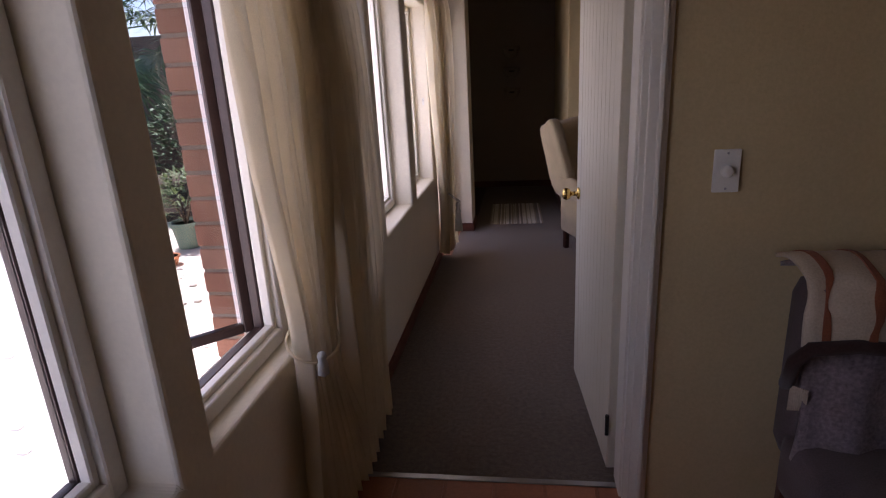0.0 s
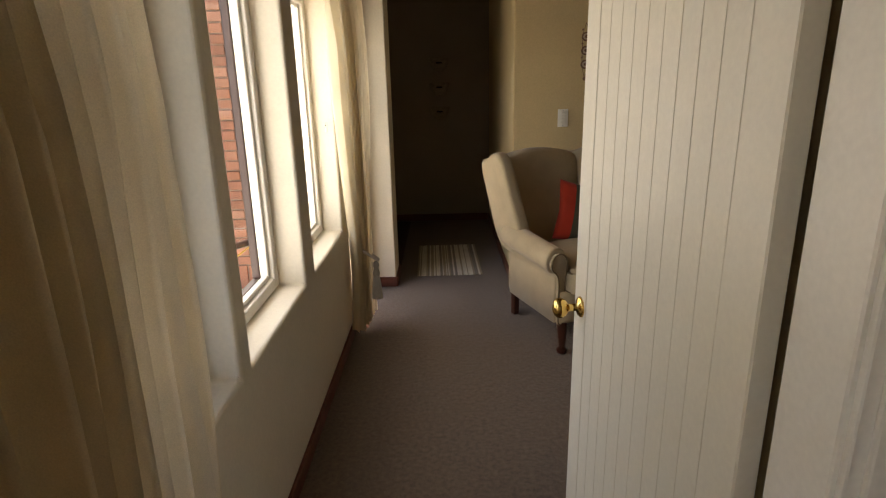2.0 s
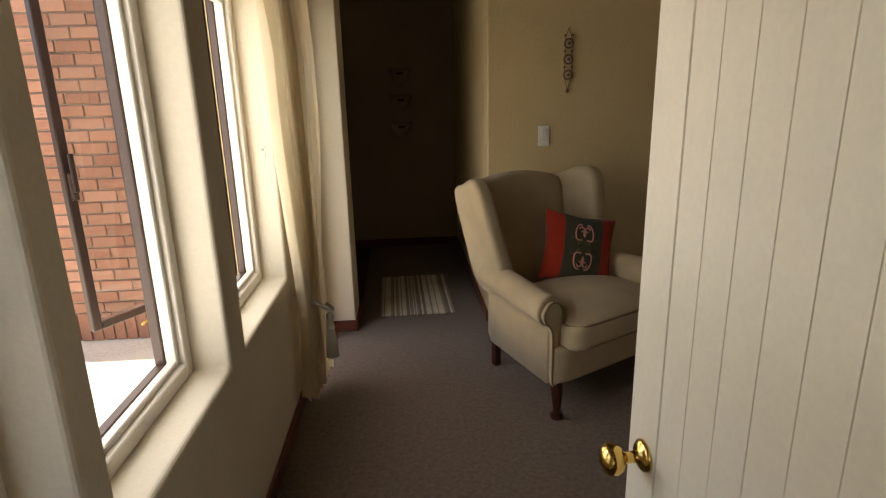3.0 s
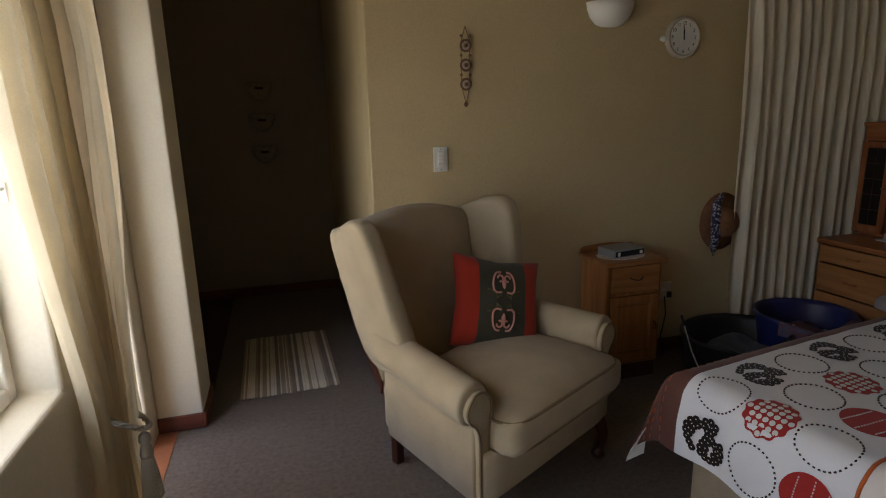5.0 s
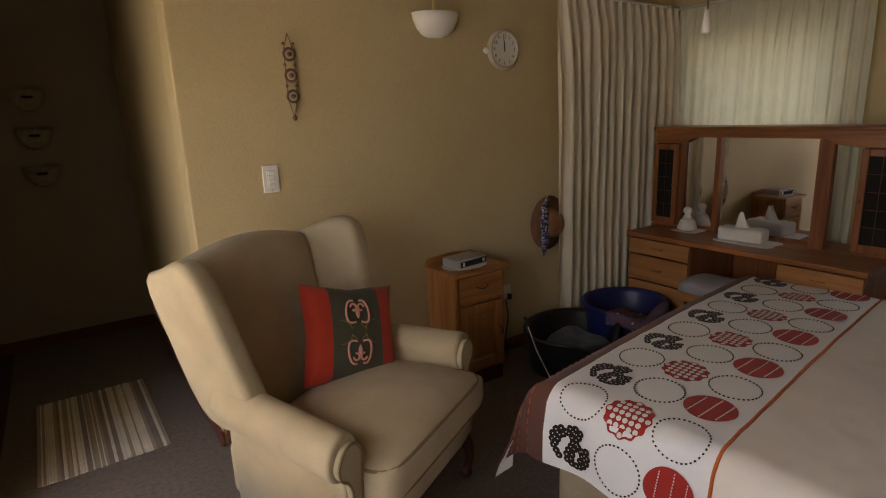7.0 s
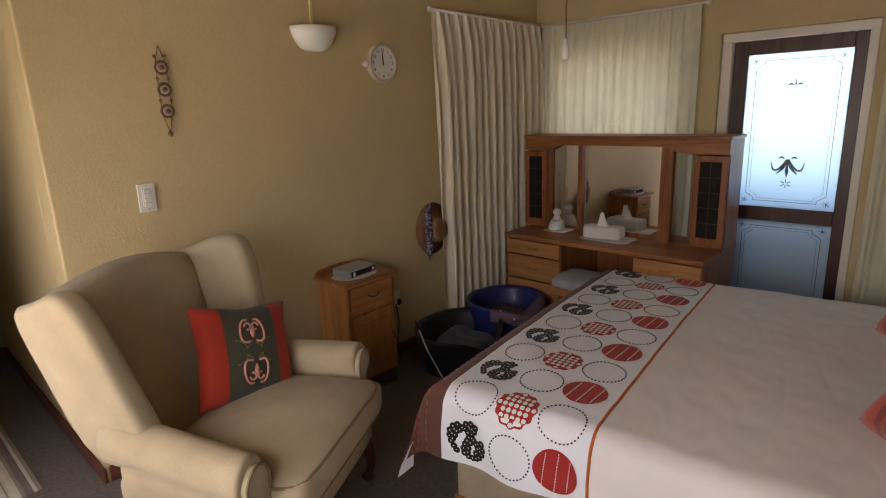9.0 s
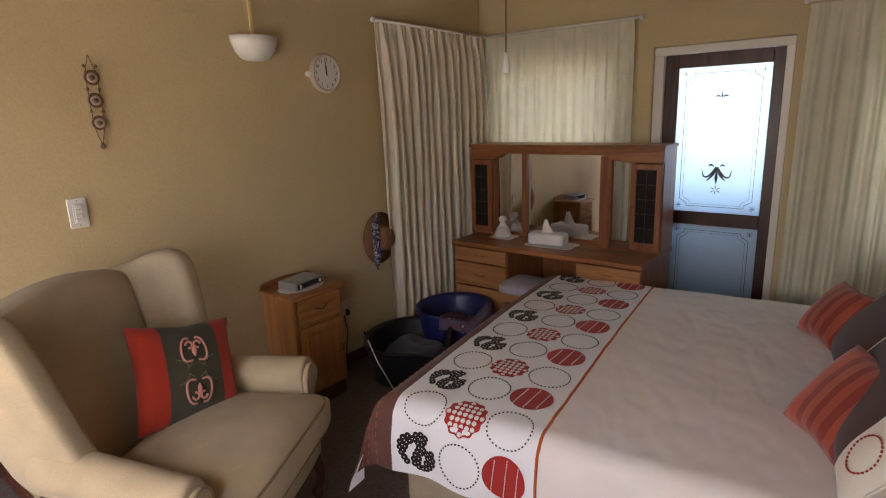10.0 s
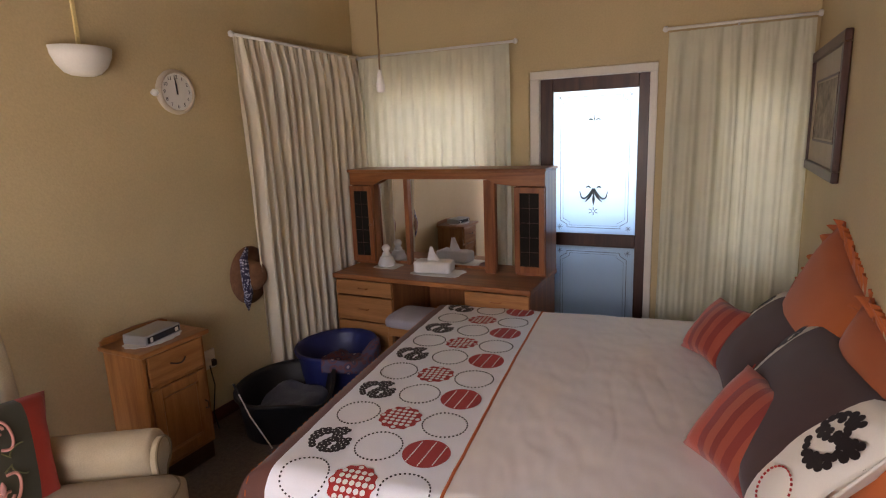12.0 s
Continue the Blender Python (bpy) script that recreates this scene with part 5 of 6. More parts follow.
def lattice(s, v):
    bm = bmesh.new()
    disc(bm, s, v, CR, 0.0022, 60, 0.05, 12)
    o = part("lattice_patch", bm, REDT, bed, "red lattice applique")
    bm = bmesh.new()
    for i in range(-3, 4):
        for j in range(-3, 4):
            a, b = i * 0.0245, j * 0.0245
            if a * a + b * b < (CR * 0.90) ** 2:
                disc(bm, s + a, v + b, 0.0099, 0.0034, 10)
    part("lattice_dot", bm, WHITET, o)


def striped(s, v):
    bm = bmesh.new()
    disc(bm, s, v, CR * 1.03, 0.0030, 40)
    o = part("disc_patch", bm, REDT, bed, "red disc applique with white stitching")
    for off in (-0.046, 0.004, 0.052):
        bm = bmesh.new()
        half = math.sqrt(CR * CR - off * off) * 0.95
        for k in range(13):
            t = -half + 2 * half * k / 13
            tube([duvet(s + t, v + off + 0.10 * t, 0.0036), duvet(s + t + half * 0.08, v + off + 0.10 * (t + half * 0.08), 0.0036)], 0.0024, 4, bm)
        part("white_stitches", bm, WHITET, o)


FLOWER = [(-8, 27), (6, 31), (18, 26), (-5, 39), (9, 43), (22, 37), (1, 19), (12, 18),          # cap, in steps of 1.65 mm: along, across
          (-15, 28), (-28, 33), (-40, 27), (-47, 15), (-48, 1), (-44, -13), (-37, -25), (-30, -35), (-30, 16), (-34, 5), (-22, 21),   # one petal
          (4, 8), (-1, -3), (-7, -14), (-11, -26), (-9, -38), (2, -45), (14, -46),                  # stem
          (18, 4), (30, -2), (41, 2), (44, -13), (41, -27), (33, -38), (24, -44), (29, -15), (36, -10),
          (-41, 8), (-40, -6), (-36, 20), (36, -20), (24, -5), (13, 8), (8, -6), (2, -22), (0, -34), (12, 31), (2, 35), (24, -30)]   # other petal


def flower(s, v):
    bm, bw = bmesh.new(), bmesh.new()
    for k, (a, b) in enumerate(FLOWER):
        up = 0.0028 + 0.0003 * (k % 6)
        disc(bm, s + b * 0.00165, v + a * 0.00165, 0.0150, up, 12)
        disc(bw, s + b * 0.00165, v + a * 0.00165, 0.0028, 0.0054, 8)
    o = part("flower_patch", bm, BLACKT, bed, "dark applique of joined rounds")
    tagged(part("white_dots", bw, WHITET, o), kind="stuff")


for k in range(5):
    u = 0.05 + 0.416 * k
    dashed(u, 0.285)
    lattice(u, 0.472)
    dashed(u, 0.66)
for k in range(6):
    u = -0.153 + 0.416 * k
    if u < BW:
        flower(u, 0.275)
        dashed(u, 0.472)
        striped(u, 0.66)

# pillows and cushions at the head
ORANGE = fabric("orange_pillowcase", (0.50, 0.13, 0.036), 420, 0.1)
BROWNP = fabric("brown_pillowcase", (0.075, 0.035, 0.03), 420, 0.15)
CREAMP = fabric("cream_pillowcase", (0.76, 0.70, 0.60), 420, 0.06)


def at_bed(u, v, z, lean, turn=0.0, roll=0.0):
    return BM @ pose(u, -v, z, lean, 0, turn) @ pose(0, 0, 0, 0, roll, 0)


def sham(u, v, z, lean, w, h, turn=0.0, share=0.54):
    c = thing("pillow", at_bed(u, v, z, lean, 180 + turn), "brown and cream pillow with dark applique ends", "pillow", "brown pillows")
    full = pillow_bm(w, h, 0.20, 16)
    band = w * share
    for nm, test, mt in (("end_panel", lambda x: x < -band / 2, CREAMP), ("brown_panel", lambda x: -band / 2 <= x <= band / 2, BROWNP), ("end_panel", lambda x: x > band / 2, CREAMP)):
        b2 = full.copy()
        bmesh.ops.delete(b2, geom=[f for f in b2.faces if not test(f.calc_center_median().x)], context="FACES")
        part(nm, b2, mt, c, smooth=True)
    full.free()
    part("piping", tube([(w / 2 * math.copysign(abs(math.cos(a)) ** 0.3, math.cos(a)) * 0.97, 0, h / 2 * math.copysign(abs(math.sin(a)) ** 0.3, math.sin(a)) * 0.97) for a in [2 * math.pi * k / 64 for k in range(65)]], 0.005, 6), CREAMP, c, smooth=True)

    def pt(x, zz, lift=0.002):
        a, b = x / (w / 2), zz / (h / 2)
        return Vector((x, -(0.006 + 0.10 * (max(0, 1 - a * a) ** 0.42) * (max(0, 1 - b * b) ** 0.42)) - lift, zz))
    for s in (-1, 1):
        bm = bmesh.new()
        for a, b in FLOWER:
            x, zz = s * (w * (0.25 + share / 4) + b * 0.0014), 0.095 + a * 0.0018
            r = 0.0135
            ring = [bm.verts.new(pt(x + r * 0.8 * math.cos(2 * math.pi * k / 10), zz + r * math.sin(2 * math.pi * k / 10))) for k in range(10)]
            bm.faces.new(ring)
        tagged(part("flower_patch", bm, BLACKT, c), kind="stuff")
        bm = bmesh.new()
        for k in range(28):
            a, b = 2 * math.pi * k / 28, 2 * math.pi * (k + 0.55) / 28
            tube([pt(s * w * (0.25 + share / 4) + 0.055 * math.cos(t), -0.11 + 0.062 * math.sin(t)) for t in (a, b)], 0.003, 4, bm)
        tagged(part("dashed_ring", bm, REDT, c), kind="stuff")
    return c


sham(1.05, 1.87, 0.78, -40, 0.80, 0.48, 0, 0.68)
sham(0.47, 1.85, 0.82, -38, 0.90, 0.52, -3, 0.62)


def ruffled(u, v, z, lean, roll):
    c = thing("pillow", at_bed(u, v, z, lean, 180, roll), "orange pillow with a ruffled edge", "pillow", "orange pillows")
    w, h = 0.70, 0.52
    part("pillow_body", pillow_bm(w, h, 0.19, 14), ORANGE, c, smooth=True)
    bm = bmesh.new()
    n = 336
    rings = []
    for j in range(5):
        ring = []
        grow = -0.012 + 0.017 * j
        hw, hh, rc = w / 2 * 0.97 + grow, h / 2 * 0.97 + grow, 0.05 + max(0, grow)
        total = 4 * (hw + hh - 2 * rc) + 2 * math.pi * rc
        for k in range(n):
            d = total * k / n
            for ox, oz, ux, uz, length in ((hw - rc, hh, -1, 0, 2 * (hw - rc)), (-hw, hh - rc, 0, -1, 2 * (hh - rc)), (-hw + rc, -hh, 1, 0, 2 * (hw - rc)), (hw, -hh + rc, 0, 1, 2 * (hh - rc))):
                if d <= length:
                    x, z = ox + ux * d, oz + uz * d
                    break
                d -= length
                if d <= rc * math.pi / 2:
                    a = d / rc
                    nx, nz = -uz, ux                       # inward normal of this side
                    cx_, cz_ = ox + ux * length + nx * rc, oz + uz * length + nz * rc
                    x, z = cx_ - nx * rc * math.cos(a) + ux * rc * math.sin(a), cz_ - nz * rc * math.cos(a) + uz * rc * math.sin(a)
                    break
                d -= rc * math.pi / 2
            gather = math.sin(2 * math.pi * k / 9.3 + 1.4 * math.sin(k * 0.21))
            ring.append(bm.verts.new((x, 0.0042 * j * gather + 0.002 * j * math.sin(k * 0.9) - 0.004 * j, z)))
        rings.append(ring)
    for p, q2 in zip(rings, rings[1:]):
        for k in range(n):
            bm.faces.new([p[k], p[(k + 1) % n], q2[(k + 1) % n], q2[k]])
    part("ruffle", bm, ORANGE, c, "gathered orange ruffle", smooth=True)


ruffled(0.98, 2.02, 0.96, -18, 16)
ruffled(0.34, 2.0, 0.84, -10, 6)

STRIPES, stt, stn, stl_, stb = nodes_of("striped_cushion_cloth")
cot = stn.new("ShaderNodeTexCoord")
sepx = stn.new("ShaderNodeSeparateXYZ")
stl_.new(cot.outputs["Object"], sepx.inputs[0])
mr = stn.new("ShaderNodeMapRange")
mr.inputs["From Min"].default_value, mr.inputs["From Max"].default_value = -0.17, 0.17
stl_.new(sepx.outputs["X"], mr.inputs[0])
rs = stn.new("ShaderNodeValToRGB")
rs.color_ramp.interpolation = "CONSTANT"
cols = [(0.0, (0.50, 0.06, 0.015)), (0.28, (0.27, 0.03, 0.02)), (0.38, (0.40, 0.085, 0.04)), (0.48, (0.24, 0.025, 0.016)), (0.56, (0.38, 0.07, 0.032)), (0.66, (0.26, 0.03, 0.02)), (0.76, (0.38, 0.075, 0.036)), (0.86, (0.25, 0.028, 0.016))]
while len(rs.color_ramp.elements) < len(cols):
    rs.color_ramp.elements.new(0.5)
for e, (p, c) in zip(rs.color_ramp.elements, cols):
    e.position, e.color = p, (*c, 1)
stl_.new(mr.outputs[0], rs.inputs[0])
stl_.new(rs.outputs[0], stb.inputs["Base Color"])
stb.inputs["Roughness"].default_value, stb.inputs["Sheen Weight"].default_value = 0.75, 0.3
wv = stn.new("ShaderNodeTexNoise")
wv.inputs["Scale"].default_value = 400
stl_.new(cot.outputs["Object"], wv.inputs["Vector"])
bpn = stn.new("ShaderNodeBump")
bpn.inputs["Strength"].default_value, bpn.inputs["Distance"].default_value = 0.3, 0.002
stl_.new(wv.outputs["Fac"], bpn.inputs["Height"])
stl_.new(bpn.outputs[0], stb.inputs["Normal"])
for u, v, w in ((1.40, 1.73, 0.31), (0.46, 1.71, 0.36)):
    c = thing("cushion", at_bed(u, v, 0.75, -40, 206), "small red and orange striped cushion", "cushion", "striped cushions")
    part("cushion_body", pillow_bm(w, w, 0.15, 12), STRIPES, c, smooth=True)

# ---- rug, picture, pull cord ----
rug = thing("rug", pose(0.293, 5.195, 0, 0, 0, 1), "striped cream and grey woven cotton rug", "rug")
RUGC = [fabric("rug_cream", (0.74, 0.69, 0.60), 160, 0.2), fabric("rug_grey", (0.24, 0.21, 0.18), 160, 0.25), fabric("rug_tan", (0.38, 0.32, 0.23), 160, 0.2)]
rnd = random.Random(5)
x = -0.29
while x < 0.285:
    w = rnd.choice((0.008, 0.012, 0.016, 0.022))
    w = min(w, 0.29 - x)
    bm = boxes((x + 0.0006, x + w - 0.0006, -0.485 + rnd.uniform(-0.004, 0.004), 0.485 + rnd.uniform(-0.004, 0.004), 0.001, 0.009 + rnd.uniform(0, 0.002)), bevel=0.002)
    part("stripe", bm, RUGC[rnd.choice((0, 0, 0, 1, 2, 2))], rug)
    x += w

pic = thing("framed_picture", pose(3.92, YS + 0.002, 1.77), "dark framed picture in a pale mount", "picture")
PW, PH = 0.52, 0.32
part("frame", boxes((-PW, PW, 0, 0.03, PH - 0.05, PH), (-PW, PW, 0, 0.03, -PH, -PH + 0.05), (-PW, -PW + 0.05, 0, 0.03, -PH + 0.05, PH - 0.05), (PW - 0.05, PW, 0, 0.03, -PH + 0.05, PH - 0.05), bevel=0.006, seg=2), DK, pic)
part("mount", boxes((-PW + 0.05, PW - 0.05, 0, 0.010, -PH + 0.05, PH - 0.05)), mat("picture_mount", (0.50, 0.42, 0.30), 0.8), pic)
part("inner_frame", boxes((-0.34, 0.34, 0.010, 0.014, 0.15, 0.16), (-0.34, 0.34, 0.010, 0.014, -0.16, -0.15), (-0.34, -0.33, 0.010, 0.014, -0.15, 0.15), (0.33, 0.34, 0.010, 0.014, -0.15, 0.15)), DK, pic)
part("print", boxes((-0.32, 0.32, 0.010, 0.012, -0.14, 0.14)), mat("faded_print", (0.30, 0.24, 0.17), 0.7, 9, 0.6, 30), pic)

pc = thing("pull_cord", pose(2.54, 3.05, 0), "ceiling pull cord with a white plastic bell", "pull cord")
part("cord", tube([(0, 0, 1.99), (0.004, 0, 2.4), (0, 0, ZC)], 0.004, 6), mat("brown_cord", (0.20, 0.12, 0.05), 0.8), pc)
part("bell", lathe([(0.010, 1.905), (0.017, 1.91), (0.018, 1.935), (0.009, 1.985), (0.005, 1.995)], 14), WHITE_PLASTIC, pc, smooth=True)

# ---- first room: seat with a folded throw, picture ----
ac = thing("upholstered_chair", pose(1.50, 0.40, 0), "upholstered chair with a cream throw and a knitted cover", "chair")
DARKUP = fabric("dark_chair_cloth", (0.10, 0.075, 0.075), 200, 0.4, 0.9, 0, 0.6)
KNIT = fabric("grey_knit", (0.20, 0.16, 0.17), 90, 0.6, 0.9, 0, 1.0)
THROW = fabric("cream_throw", (0.52, 0.43, 0.32), 160, 0.2)
THROW3 = fabric("rust_throw_stripe", (0.26, 0.085, 0.04), 200, 0.3)
THROW2 = fabric("brown_throw_band", (0.05, 0.025, 0.02), 200, 0.3)
part("backrest", rbox(0.30, 0.09, 0.33, 0.07, 8, lambda p: Vector((p.x, p.y + 0.03, p.z + 0.63))), DARKUP, ac, smooth=True)
part("seat", rbox(0.32, 0.27, 0.12, 0.06, 8, lambda p: Vector((p.x, p.y - 0.26, p.z + 0.33))), DARKUP, ac, smooth=True)
for x in (-0.26, 0.26):
    for y in (-0.46, 0.02):
        part("leg", boxes((x - 0.02, x + 0.02, y - 0.02, y + 0.02, 0, 0.22), bevel=0.004), DK, ac)


def drape(x0, x1, top, front, n=26, seed=0.0):
    """Cloth laid over the top of the back and hanging down in front of it."""
    bm = bmesh.new()
    rows = []
    for j in range(n + 1):
        t = j / n
        row = []
        for i in range(17):
            u = i / 16
            x = x0 + (x1 - x0) * u
            w = 0.018 * noise.noise(Vector((x * 9, t * 3, seed)))
            if t < 0.3:
                y, z = 0.125 - 0.21 * (t / 0.3), top + 0.03 * math.sin(math.pi * t / 0.3)
            else:
                y, z = -0.085 - 0.03 * (t - 0.3) - 0.012 * math.sin(x * 27), top - front * (t - 0.3) / 0.7
            row.append(bm.verts.new((x + w, y - abs(w), z + w)))
        rows.append(row)
    for p, q2 in zip(rows, rows[1:]):
        for i in range(16):
            bm.faces.new([p[i], p[i + 1], q2[i + 1], q2[i]])
    return bm


for nm, bm, mt, lb in (("knitted_cover", drape(-0.32, 0.30, 0.955, 0.56, seed=1), KNIT, "grey knitted cover"), ("throw", drape(-0.335, 0.10, 0.985, 0.20, seed=2), THROW, "cream folded throw")):
    o = part(nm, bm, mt, ac, lb, smooth=True)
    o.modifiers.new("thick", "SOLIDIFY").thickness = 0.014
for x0 in (-0.29, -0.17, -0.03):
    o = part("throw_stripe", drape(x0, x0 + 0.022, 0.9865, 0.20, seed=2), THROW3, ac, "rust-brown stripe", smooth=True)
    o.modifiers.new("thick", "SOLIDIFY").thickness = 0.017
part("throw_band", tube([(-0.345, -0.07, 0.64), (-0.35, -0.11, 0.74), (-0.32, -0.13, 0.79), (-0.20, -0.13, 0.80), (0.0, -0.13, 0.78), (0.10, -0.12, 0.74)], 0.022, 8), THROW2, ac, "dark brown band of the throw", smooth=True)
for k in range(9):
    part("fringe", tube([(-0.34 + 0.004 * k, -0.09 - 0.004 * k, 0.65), (-0.345 + 0.006 * k, -0.10, 0.57)], 0.003, 4), THROW, ac)
p2 = thing("framed_picture", pose(1.62, YQ - 0.003, 1.85), "small dark framed picture", "picture")
part("frame", boxes((-0.22, 0.22, -0.025, 0, 0.13, 0.17), (-0.22, 0.22, -0.025, 0, -0.17, -0.13), (-0.22, -0.18, -0.025, 0, -0.13, 0.13), (0.18, 0.22, -0.025, 0, -0.13, 0.13), bevel=0.004), DK, p2)
part("print", boxes((-0.18, 0.18, -0.010, 0, -0.13, 0.13)), mat("grey_print", (0.3, 0.28, 0.25), 0.7, 9, 0.5, 30), p2)

# ---- outside ----
BRICKS = [mat(f"face_brick_{i}", c, 0.85, 14, 0.3, 90, 0.5, random_amount=0.5) for i, c in enumerate(((0.40, 0.195, 0.125), (0.35, 0.165, 0.105), (0.44, 0.23, 0.155)))]
MORTAR = mat("mortar", (0.30, 0.24, 0.19), 0.9, 20, 0.2, 120, 0.3)
wing = thing("brick_wing", pose(0, 4.82, 0), "red face-brick wall across the patio", "wall", kind="structure")
part("mortar_core", boxes((-2.95, XW - WALL_T - 0.002, 0.012, 0.22, -0.12, 3.2)), MORTAR, wing)
bl, bh, j = 0.222, 0.073, 0.012
bme = bpy.data.meshes.new("brick")
bm = bmesh.new()
box(bm, 0, bl, 0, 0.1, 0, bh, 0.004)
bm.to_mesh(bme)
bm.free()
metas = []
for mt in BRICKS:
    me = bme.copy()
    me.materials.append(mt)
    metas.append(me)
rest = bmesh.new()
count = 0
rnd = random.Random(8)
for r in range(38):
    z = 0.11 + r * (bh + j)
    for c in range(10):
        x = -0.66 - (c + 1) * (bl + j) + (r % 2) * (bl + j) / 2
        if r < 29 and c < 10 and count < 290:
            o = new("brick", rnd.choice(metas))
            o.parent = wing
            o.matrix_basis = pose(x + rnd.uniform(-0.002, 0.002), rnd.uniform(-0.003, 0.002), z)
            count += 1
        else:
            box(rest, x, x + bl, 0, 0.1, z, z + bh, 0.004)
for c in range(27):
    x = -0.66 - (c + 1) * (bh + j)
    box(rest, x, x + bh, -0.004, 0.1, -0.12, 0.10, 0.004)
tagged(part("far_bricks", rest, BRICKS[1], wing), kind="stuff")

# outer brick skin beside the first-room window
bp_ = thing("brick_pier", pose(-0.738, 0.412, 0), "red face-brick pier outside the window", "pier", kind="structure")
part("mortar_core", boxes((0.004, 0.116, 0.004, 0.33, -0.12, 2.54)), MORTAR, bp_)
pm = bpy.data.meshes.new("pier_brick")
bm = bmesh.new()
box(bm, 0, 0.116, 0, 0.11, 0, bh, 0.004)
bm.to_mesh(pm)
bm.free()
pms = []
for mt in BRICKS:
    me = pm.copy()
    me.materials.append(mt)
    pms.append(me)
for r in range(30):
    z = -0.11 + r * (bh + j)
    for yy in (0.0, 0.118, 0.236):
        o = new("brick", rnd.choice(pms))
        o.parent = bp_
        o.matrix_basis = pose(rnd.uniform(-0.003, 0.0), yy + rnd.uniform(-0.003, 0.003), z)
# overhang out of view, added to block the sun above the windows
eave = tagged(part("eave", boxes((-1.15, XW - WALL_T - 0.001, -3.2, 4.8, 2.55, 2.65)), mat("sun_block_board", (0.5, 0.46, 0.4), 0.7)), "unseen overhang added to keep sun off the window wall", "eave", kind="structure")

# garden beyond the windows
LEAF = mat("leaf_green", (0.055, 0.12, 0.045), 0.5, 10, 0.4, 60, 0.1, random_amount=0.5)
LEAF2 = mat("pale_leaf", (0.16, 0.22, 0.09), 0.5, 10, 0.4, 60, 0.1, random_amount=0.5)
DARKLEAF = mat("hedge_leaf", (0.03, 0.06, 0.025), 0.6, 10, 0.5, 60, 0.1)
BARK = mat("palm_bark", (0.12, 0.08, 0.05), 0.9, 12, 0.4, 60, 0.8)
SOIL = mat("garden_soil", (0.07, 0.05, 0.035), 0.95, 4, 0.4, 50, 0.8)
tagged(part("flower_bed", rbox(3.0, 6.0, 0.06, 0.05, 10, lambda p: Vector((p.x - 6.6, p.y + 11.6, p.z - 0.10 + 0.04 * noise.noise(p)))), SOIL, smooth=True), "dark planted garden bed", "garden bed", kind="structure")


def leaf_quad(bm, base, d, up, length, width):
    side = d.cross(up).normalized() * width / 2
    a, b = base, base + d * length
    m_ = base + d * length * 0.45 + up * length * 0.06
    vs = [bm.verts.new(a), bm.verts.new(m_ + side), bm.verts.new(b), bm.verts.new(m_ - side)]
    bm.faces.new(vs)


def shrub(x, y, r, h, material, label, count=500, size=0.07, seed=0, pot=None):
    rr = random.Random(seed)
    s = thing("shrub", pose(x, y, -0.12), label, "shrub")
    bm = bmesh.new()
    z0 = 0.0 if pot is None else pot
    for k in range(7):
        a = rr.uniform(0, 6.28)
        tube([(0, 0, z0 - 0.02), (0.3 * r * math.cos(a), 0.3 * r * math.sin(a), z0 + h * 0.4), (0.7 * r * math.cos(a), 0.7 * r * math.sin(a), z0 + h * 0.8)], [0.012, 0.008, 0.004], 5, bm)
    part("stem", bm, BARK, s)
    bm = bmesh.new()
    for k in range(count):
        a, t = rr.uniform(0, 6.28), rr.uniform(0, 1) ** 0.7
        q3 = Vector((math.cos(a) * r * (1 - 0.5 * t * t) * rr.uniform(0.3, 1.05), math.sin(a) * r * (1 - 0.5 * t * t) * rr.uniform(0.3, 1.05), z0 + h * (0.2 + 0.85 * t) + rr.uniform(-0.05, 0.05)))
        d = Vector((math.cos(a) + rr.uniform(-0.6, 0.6), math.sin(a) + rr.uniform(-0.6, 0.6), rr.uniform(-0.4, 0.8))).normalized()
        leaf_quad(bm, q3, d, Vector((rr.uniform(-0.4, 0.4), rr.uniform(-0.4, 0.4), 1)).normalized(), size * rr.uniform(0.7, 1.4), size * 0.5)
    part("foliage", bm, material, s)
    return s


def flowerpot(x, y, r, h, material, label):
    p = thing("flower_pot", pose(x, y, -0.12), label, "flower pot")
    part("pot_body", lathe([(r * 0.72, 0), (r * 0.95, h * 0.82), (r * 1.06, h * 0.84), (r * 1.06, h), (r * 0.95, h), (r * 0.9, h * 0.9)], 24), material, p, smooth=False)
    part("potting_soil", lathe([(r * 0.9, h * 0.86), (r * 0.9, h * 0.9)], 20), SOIL, p)


GREENPOT = mat("green_plastic_pot", (0.16, 0.22, 0.16), 0.5)
CLAY = mat("clay_pot", (0.42, 0.16, 0.07), 0.8)
flowerpot(-3.38, 4.41, 0.17, 0.30, GREENPOT, "green garden pot with a leafy plant")
shrub(-3.38, 4.41, 0.28, 0.55, LEAF2, "pale leafy plant in a pot", 420, 0.07, 3, 0.27)
flowerpot(-3.83, 3.91, 0.24, 0.36, GREENPOT, "large green garden tub")
shrub(-3.83, 3.91, 0.26, 0.40, LEAF2, "pale leafy plant in a pot", 300, 0.07, 4, 0.33)
flowerpot(-3.22, 3.75, 0.11, 0.10, CLAY, "low round terracotta garden bowl")
for k, (x, y, r, h) in enumerate(((-5.0, 5.2, 0.5, 1.0), (-6.2, 4.3, 0.7, 1.1), (-4.0, 7.8, 0.9, 1.3), (-5.4, 8.1, 0.9, 1.5), (-6.9, 7.2, 1.0, 1.7), (-7.8, 5.6, 1.0, 1.7))):
    shrub(x, y, r, h, LEAF if k % 2 else DARKLEAF, "dense green garden shrub", 1500, 0.10, 20 + k)
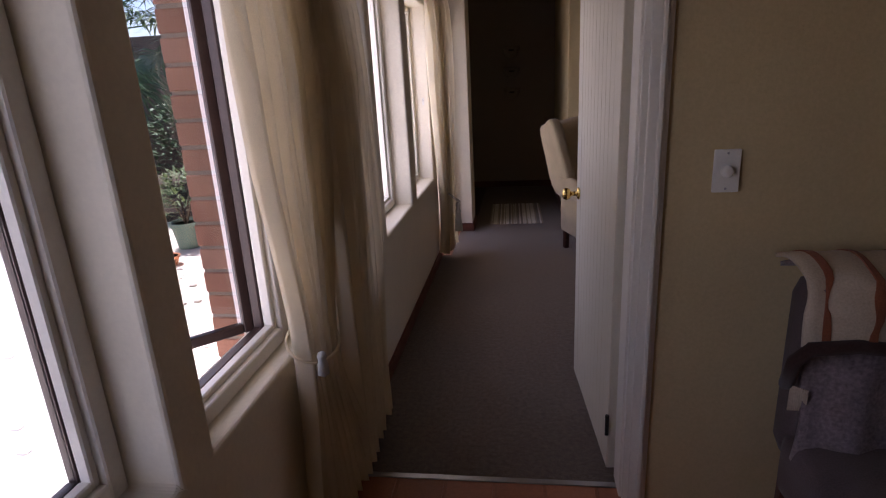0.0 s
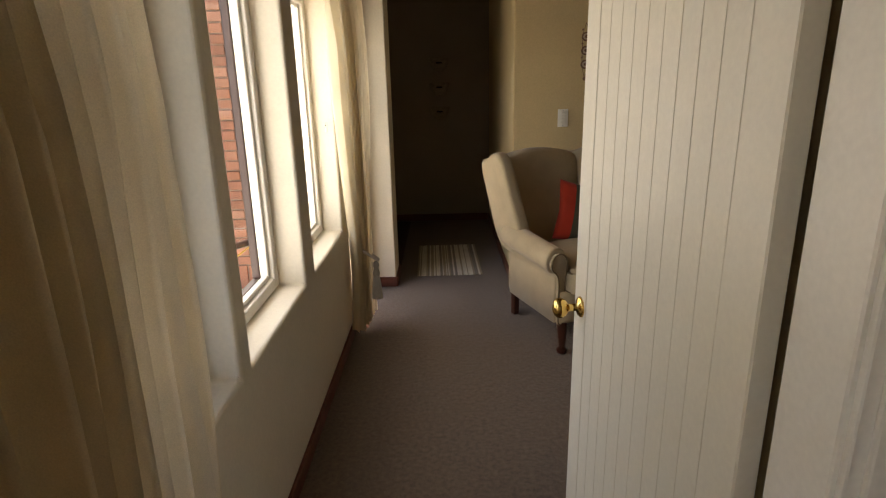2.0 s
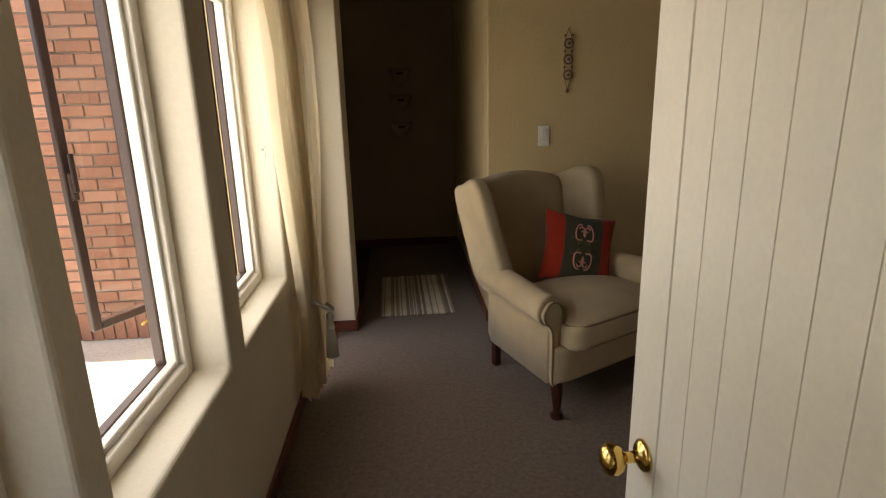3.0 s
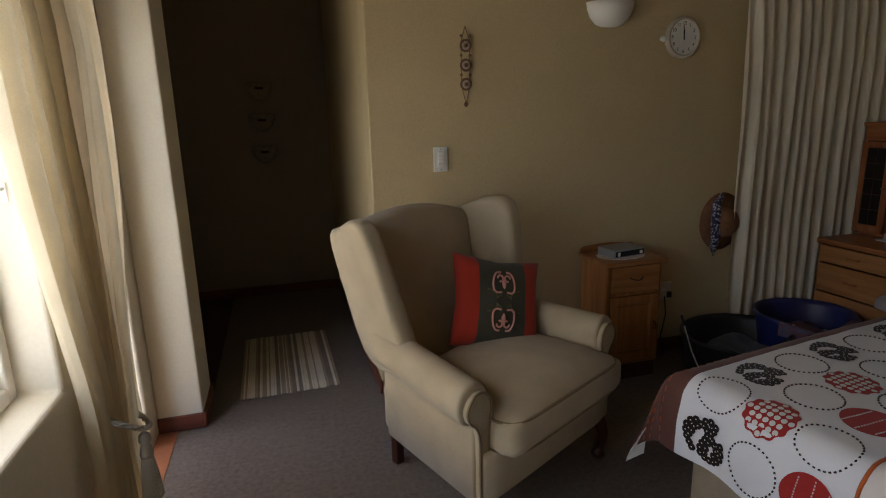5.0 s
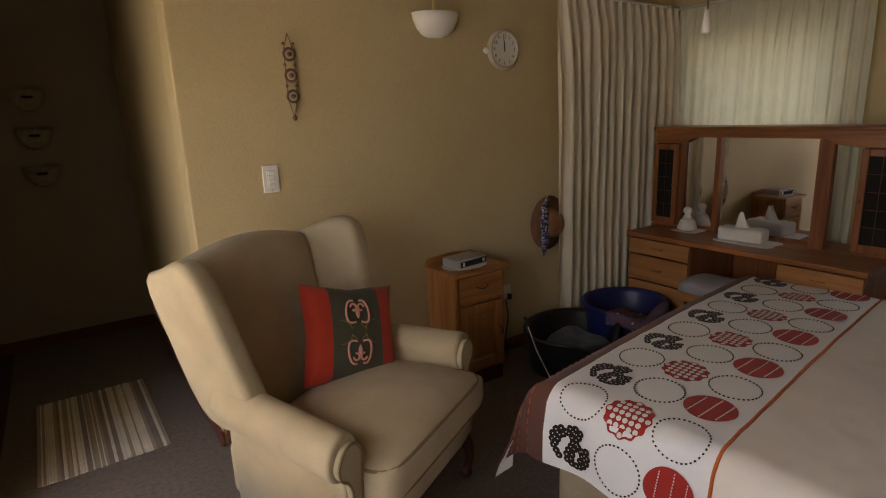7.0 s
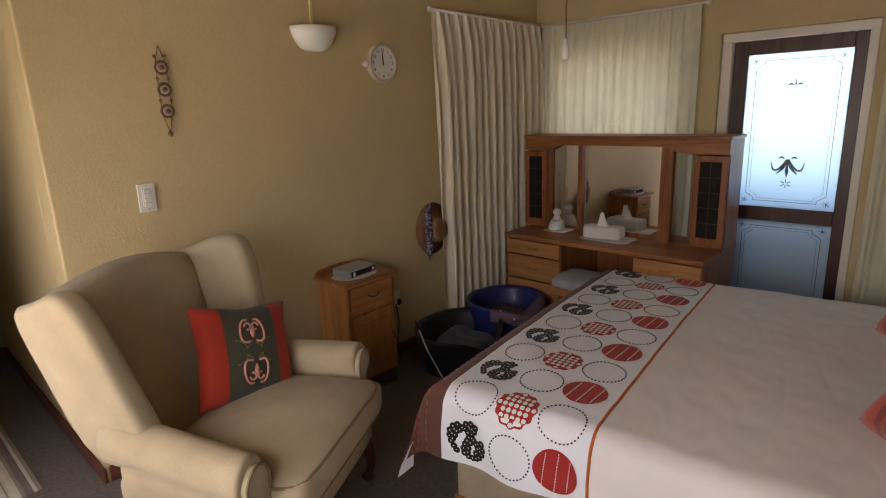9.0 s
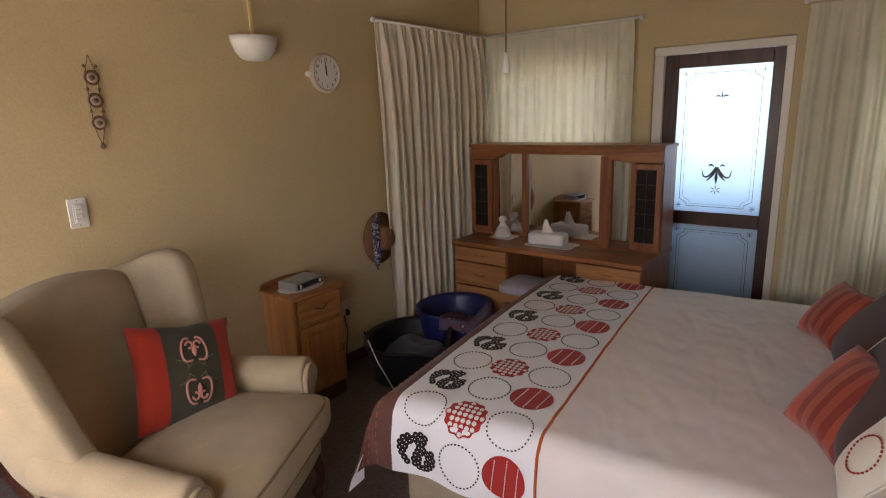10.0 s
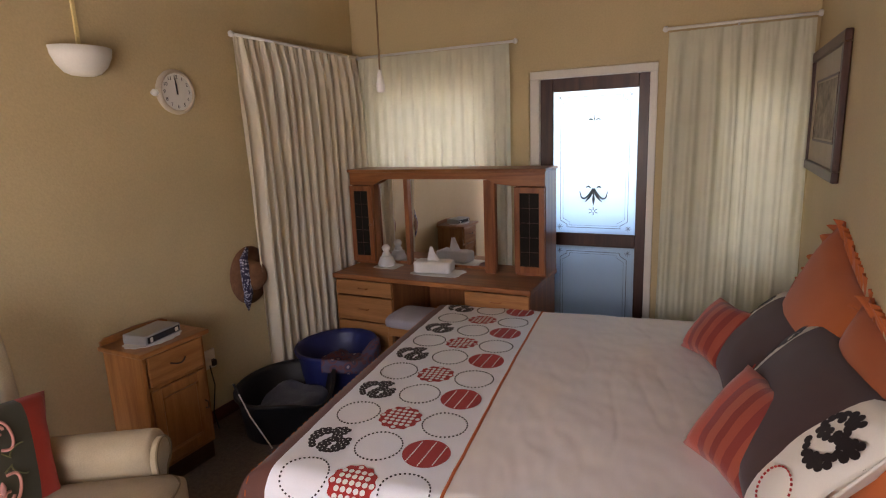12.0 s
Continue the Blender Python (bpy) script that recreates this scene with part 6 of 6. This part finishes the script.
tagged(part("garden_wall", boxes((-11.2, -11.0, -14, 9.4, -0.15, 2.6), (-11.2, -1.5, 9.4, 9.6, -0.15, 2.6)), mat("garden_wall_render", (0.10, 0.075, 0.055), 0.9, 3, 0.5, 30, 0.3)), "dark rendered garden wall", "wall", kind="structure")


def palm(x, y, h, seed):
    rr = random.Random(seed)
    t = thing("palm_tree", pose(x, y, -0.12), "fan palm with drooping fronds", "palm tree")
    part("trunk", tube([(0, 0, 0), (0.05, 0.02, h * 0.5), (0.02, 0.05, h)], [0.20, 0.15, 0.13], 12), BARK, t)
    bm, bs = bmesh.new(), bmesh.new()
    for k in range(34):
        a, el = rr.uniform(0, 6.28), rr.uniform(-0.7, 0.9)
        d = Vector((math.cos(a) * math.cos(el), math.sin(a) * math.cos(el), math.sin(el)))
        L = rr.uniform(0.7, 1.1)
        hub = Vector((0, 0, h)) + d * L
        tube([Vector((0, 0, h)), hub], 0.012, 4, bs)
        sd = d.cross(Vector((0, 0, 1))).normalized()
        up = sd.cross(d).normalized()
        for i in range(21):
            f = math.radians(-105 + 210 * i / 20)
            dl = (d * math.cos(f) + sd * math.sin(f) + up * 0.15).normalized()
            tip = dl * rr.uniform(0.55, 0.75)
            droop = Vector((0, 0, -0.22 * rr.uniform(0.6, 1.4)))
            w_ = up.cross(dl).normalized() * 0.022
            m_ = hub + tip * 0.55 + droop * 0.15
            vs = [bm.verts.new(hub), bm.verts.new(m_ + w_), bm.verts.new(hub + tip + droop), bm.verts.new(m_ - w_)]
            bm.faces.new(vs)
    part("frond_stalks", bs, LEAF, t)
    part("crown", bm, LEAF, t)


palm(-5.7, 6.3, 2.5, 1)
palm(-4.5, 7.2, 2.7, 2)
palm(-7.2, 5.6, 2.6, 3)
# loose stones on the pale ground
bm = bmesh.new()
rr = random.Random(77)
for k in range(260):
    x, y = rr.uniform(-5.5, -1.6), rr.uniform(-1.0, 4.6)
    s = rr.uniform(0.008, 0.035)
    if noise.noise(Vector((x * 0.8, y * 0.8, 2))) < -0.05:
        continue
    box(bm, x - s, x + s, y - s * 0.7, y + s * 0.7, -0.125, -0.12 + s * 0.35, s * 0.2, m=None)
tagged(part("gravel", bm, mat("gravel_stone", (0.42, 0.37, 0.30), 0.9, 8, 0.4, 60, 0.3)), "scattered stones on the ground", "gravel", kind="stuff")
# terracotta tiles of the first room and the outer doorway
TJ = 0.006
tme = bpy.data.meshes.new("floor_tile")
bm = bmesh.new()
box(bm, TJ, 0.20 - TJ, TJ, 0.20 - TJ, -0.003, 0.004, 0.002)
bm.to_mesh(tme)
bm.free()
tme.materials.append(TILE)
tf = bpy.data.objects["tile_floor"]
for i in range(9):
    for k in range(6):
        o = new("floor_tile", tme)
        o.parent = tf
        o.matrix_basis = pose(XW + 0.02 + 0.2 * i, YP - 0.025 - 0.2 * (k + 1), -0.003)

# an unseen low dark wall outside the east door, added to dim its lower pane
tagged(part("pane_dimming_wall", boxes((4.76, 4.94, 2.0, 3.25, -0.12, 1.05), bevel=0.01), mat("pane_dimming_render", (0.12, 0.14, 0.17), 0.9, 4, 0.4, 40, 0.3)), "unseen dark wall added to dim the lower door pane", "planter", kind="structure")
for k, (x, y, r, h) in enumerate(((7.2, 1.4, 0.7, 1.4), (7.6, 3.0, 0.8, 1.7), (7.3, 4.6, 0.7, 1.5))):
    shrub(x, y, r, h, LEAF2, "leafy green garden shrub outside", 900, 0.10, 40 + k)
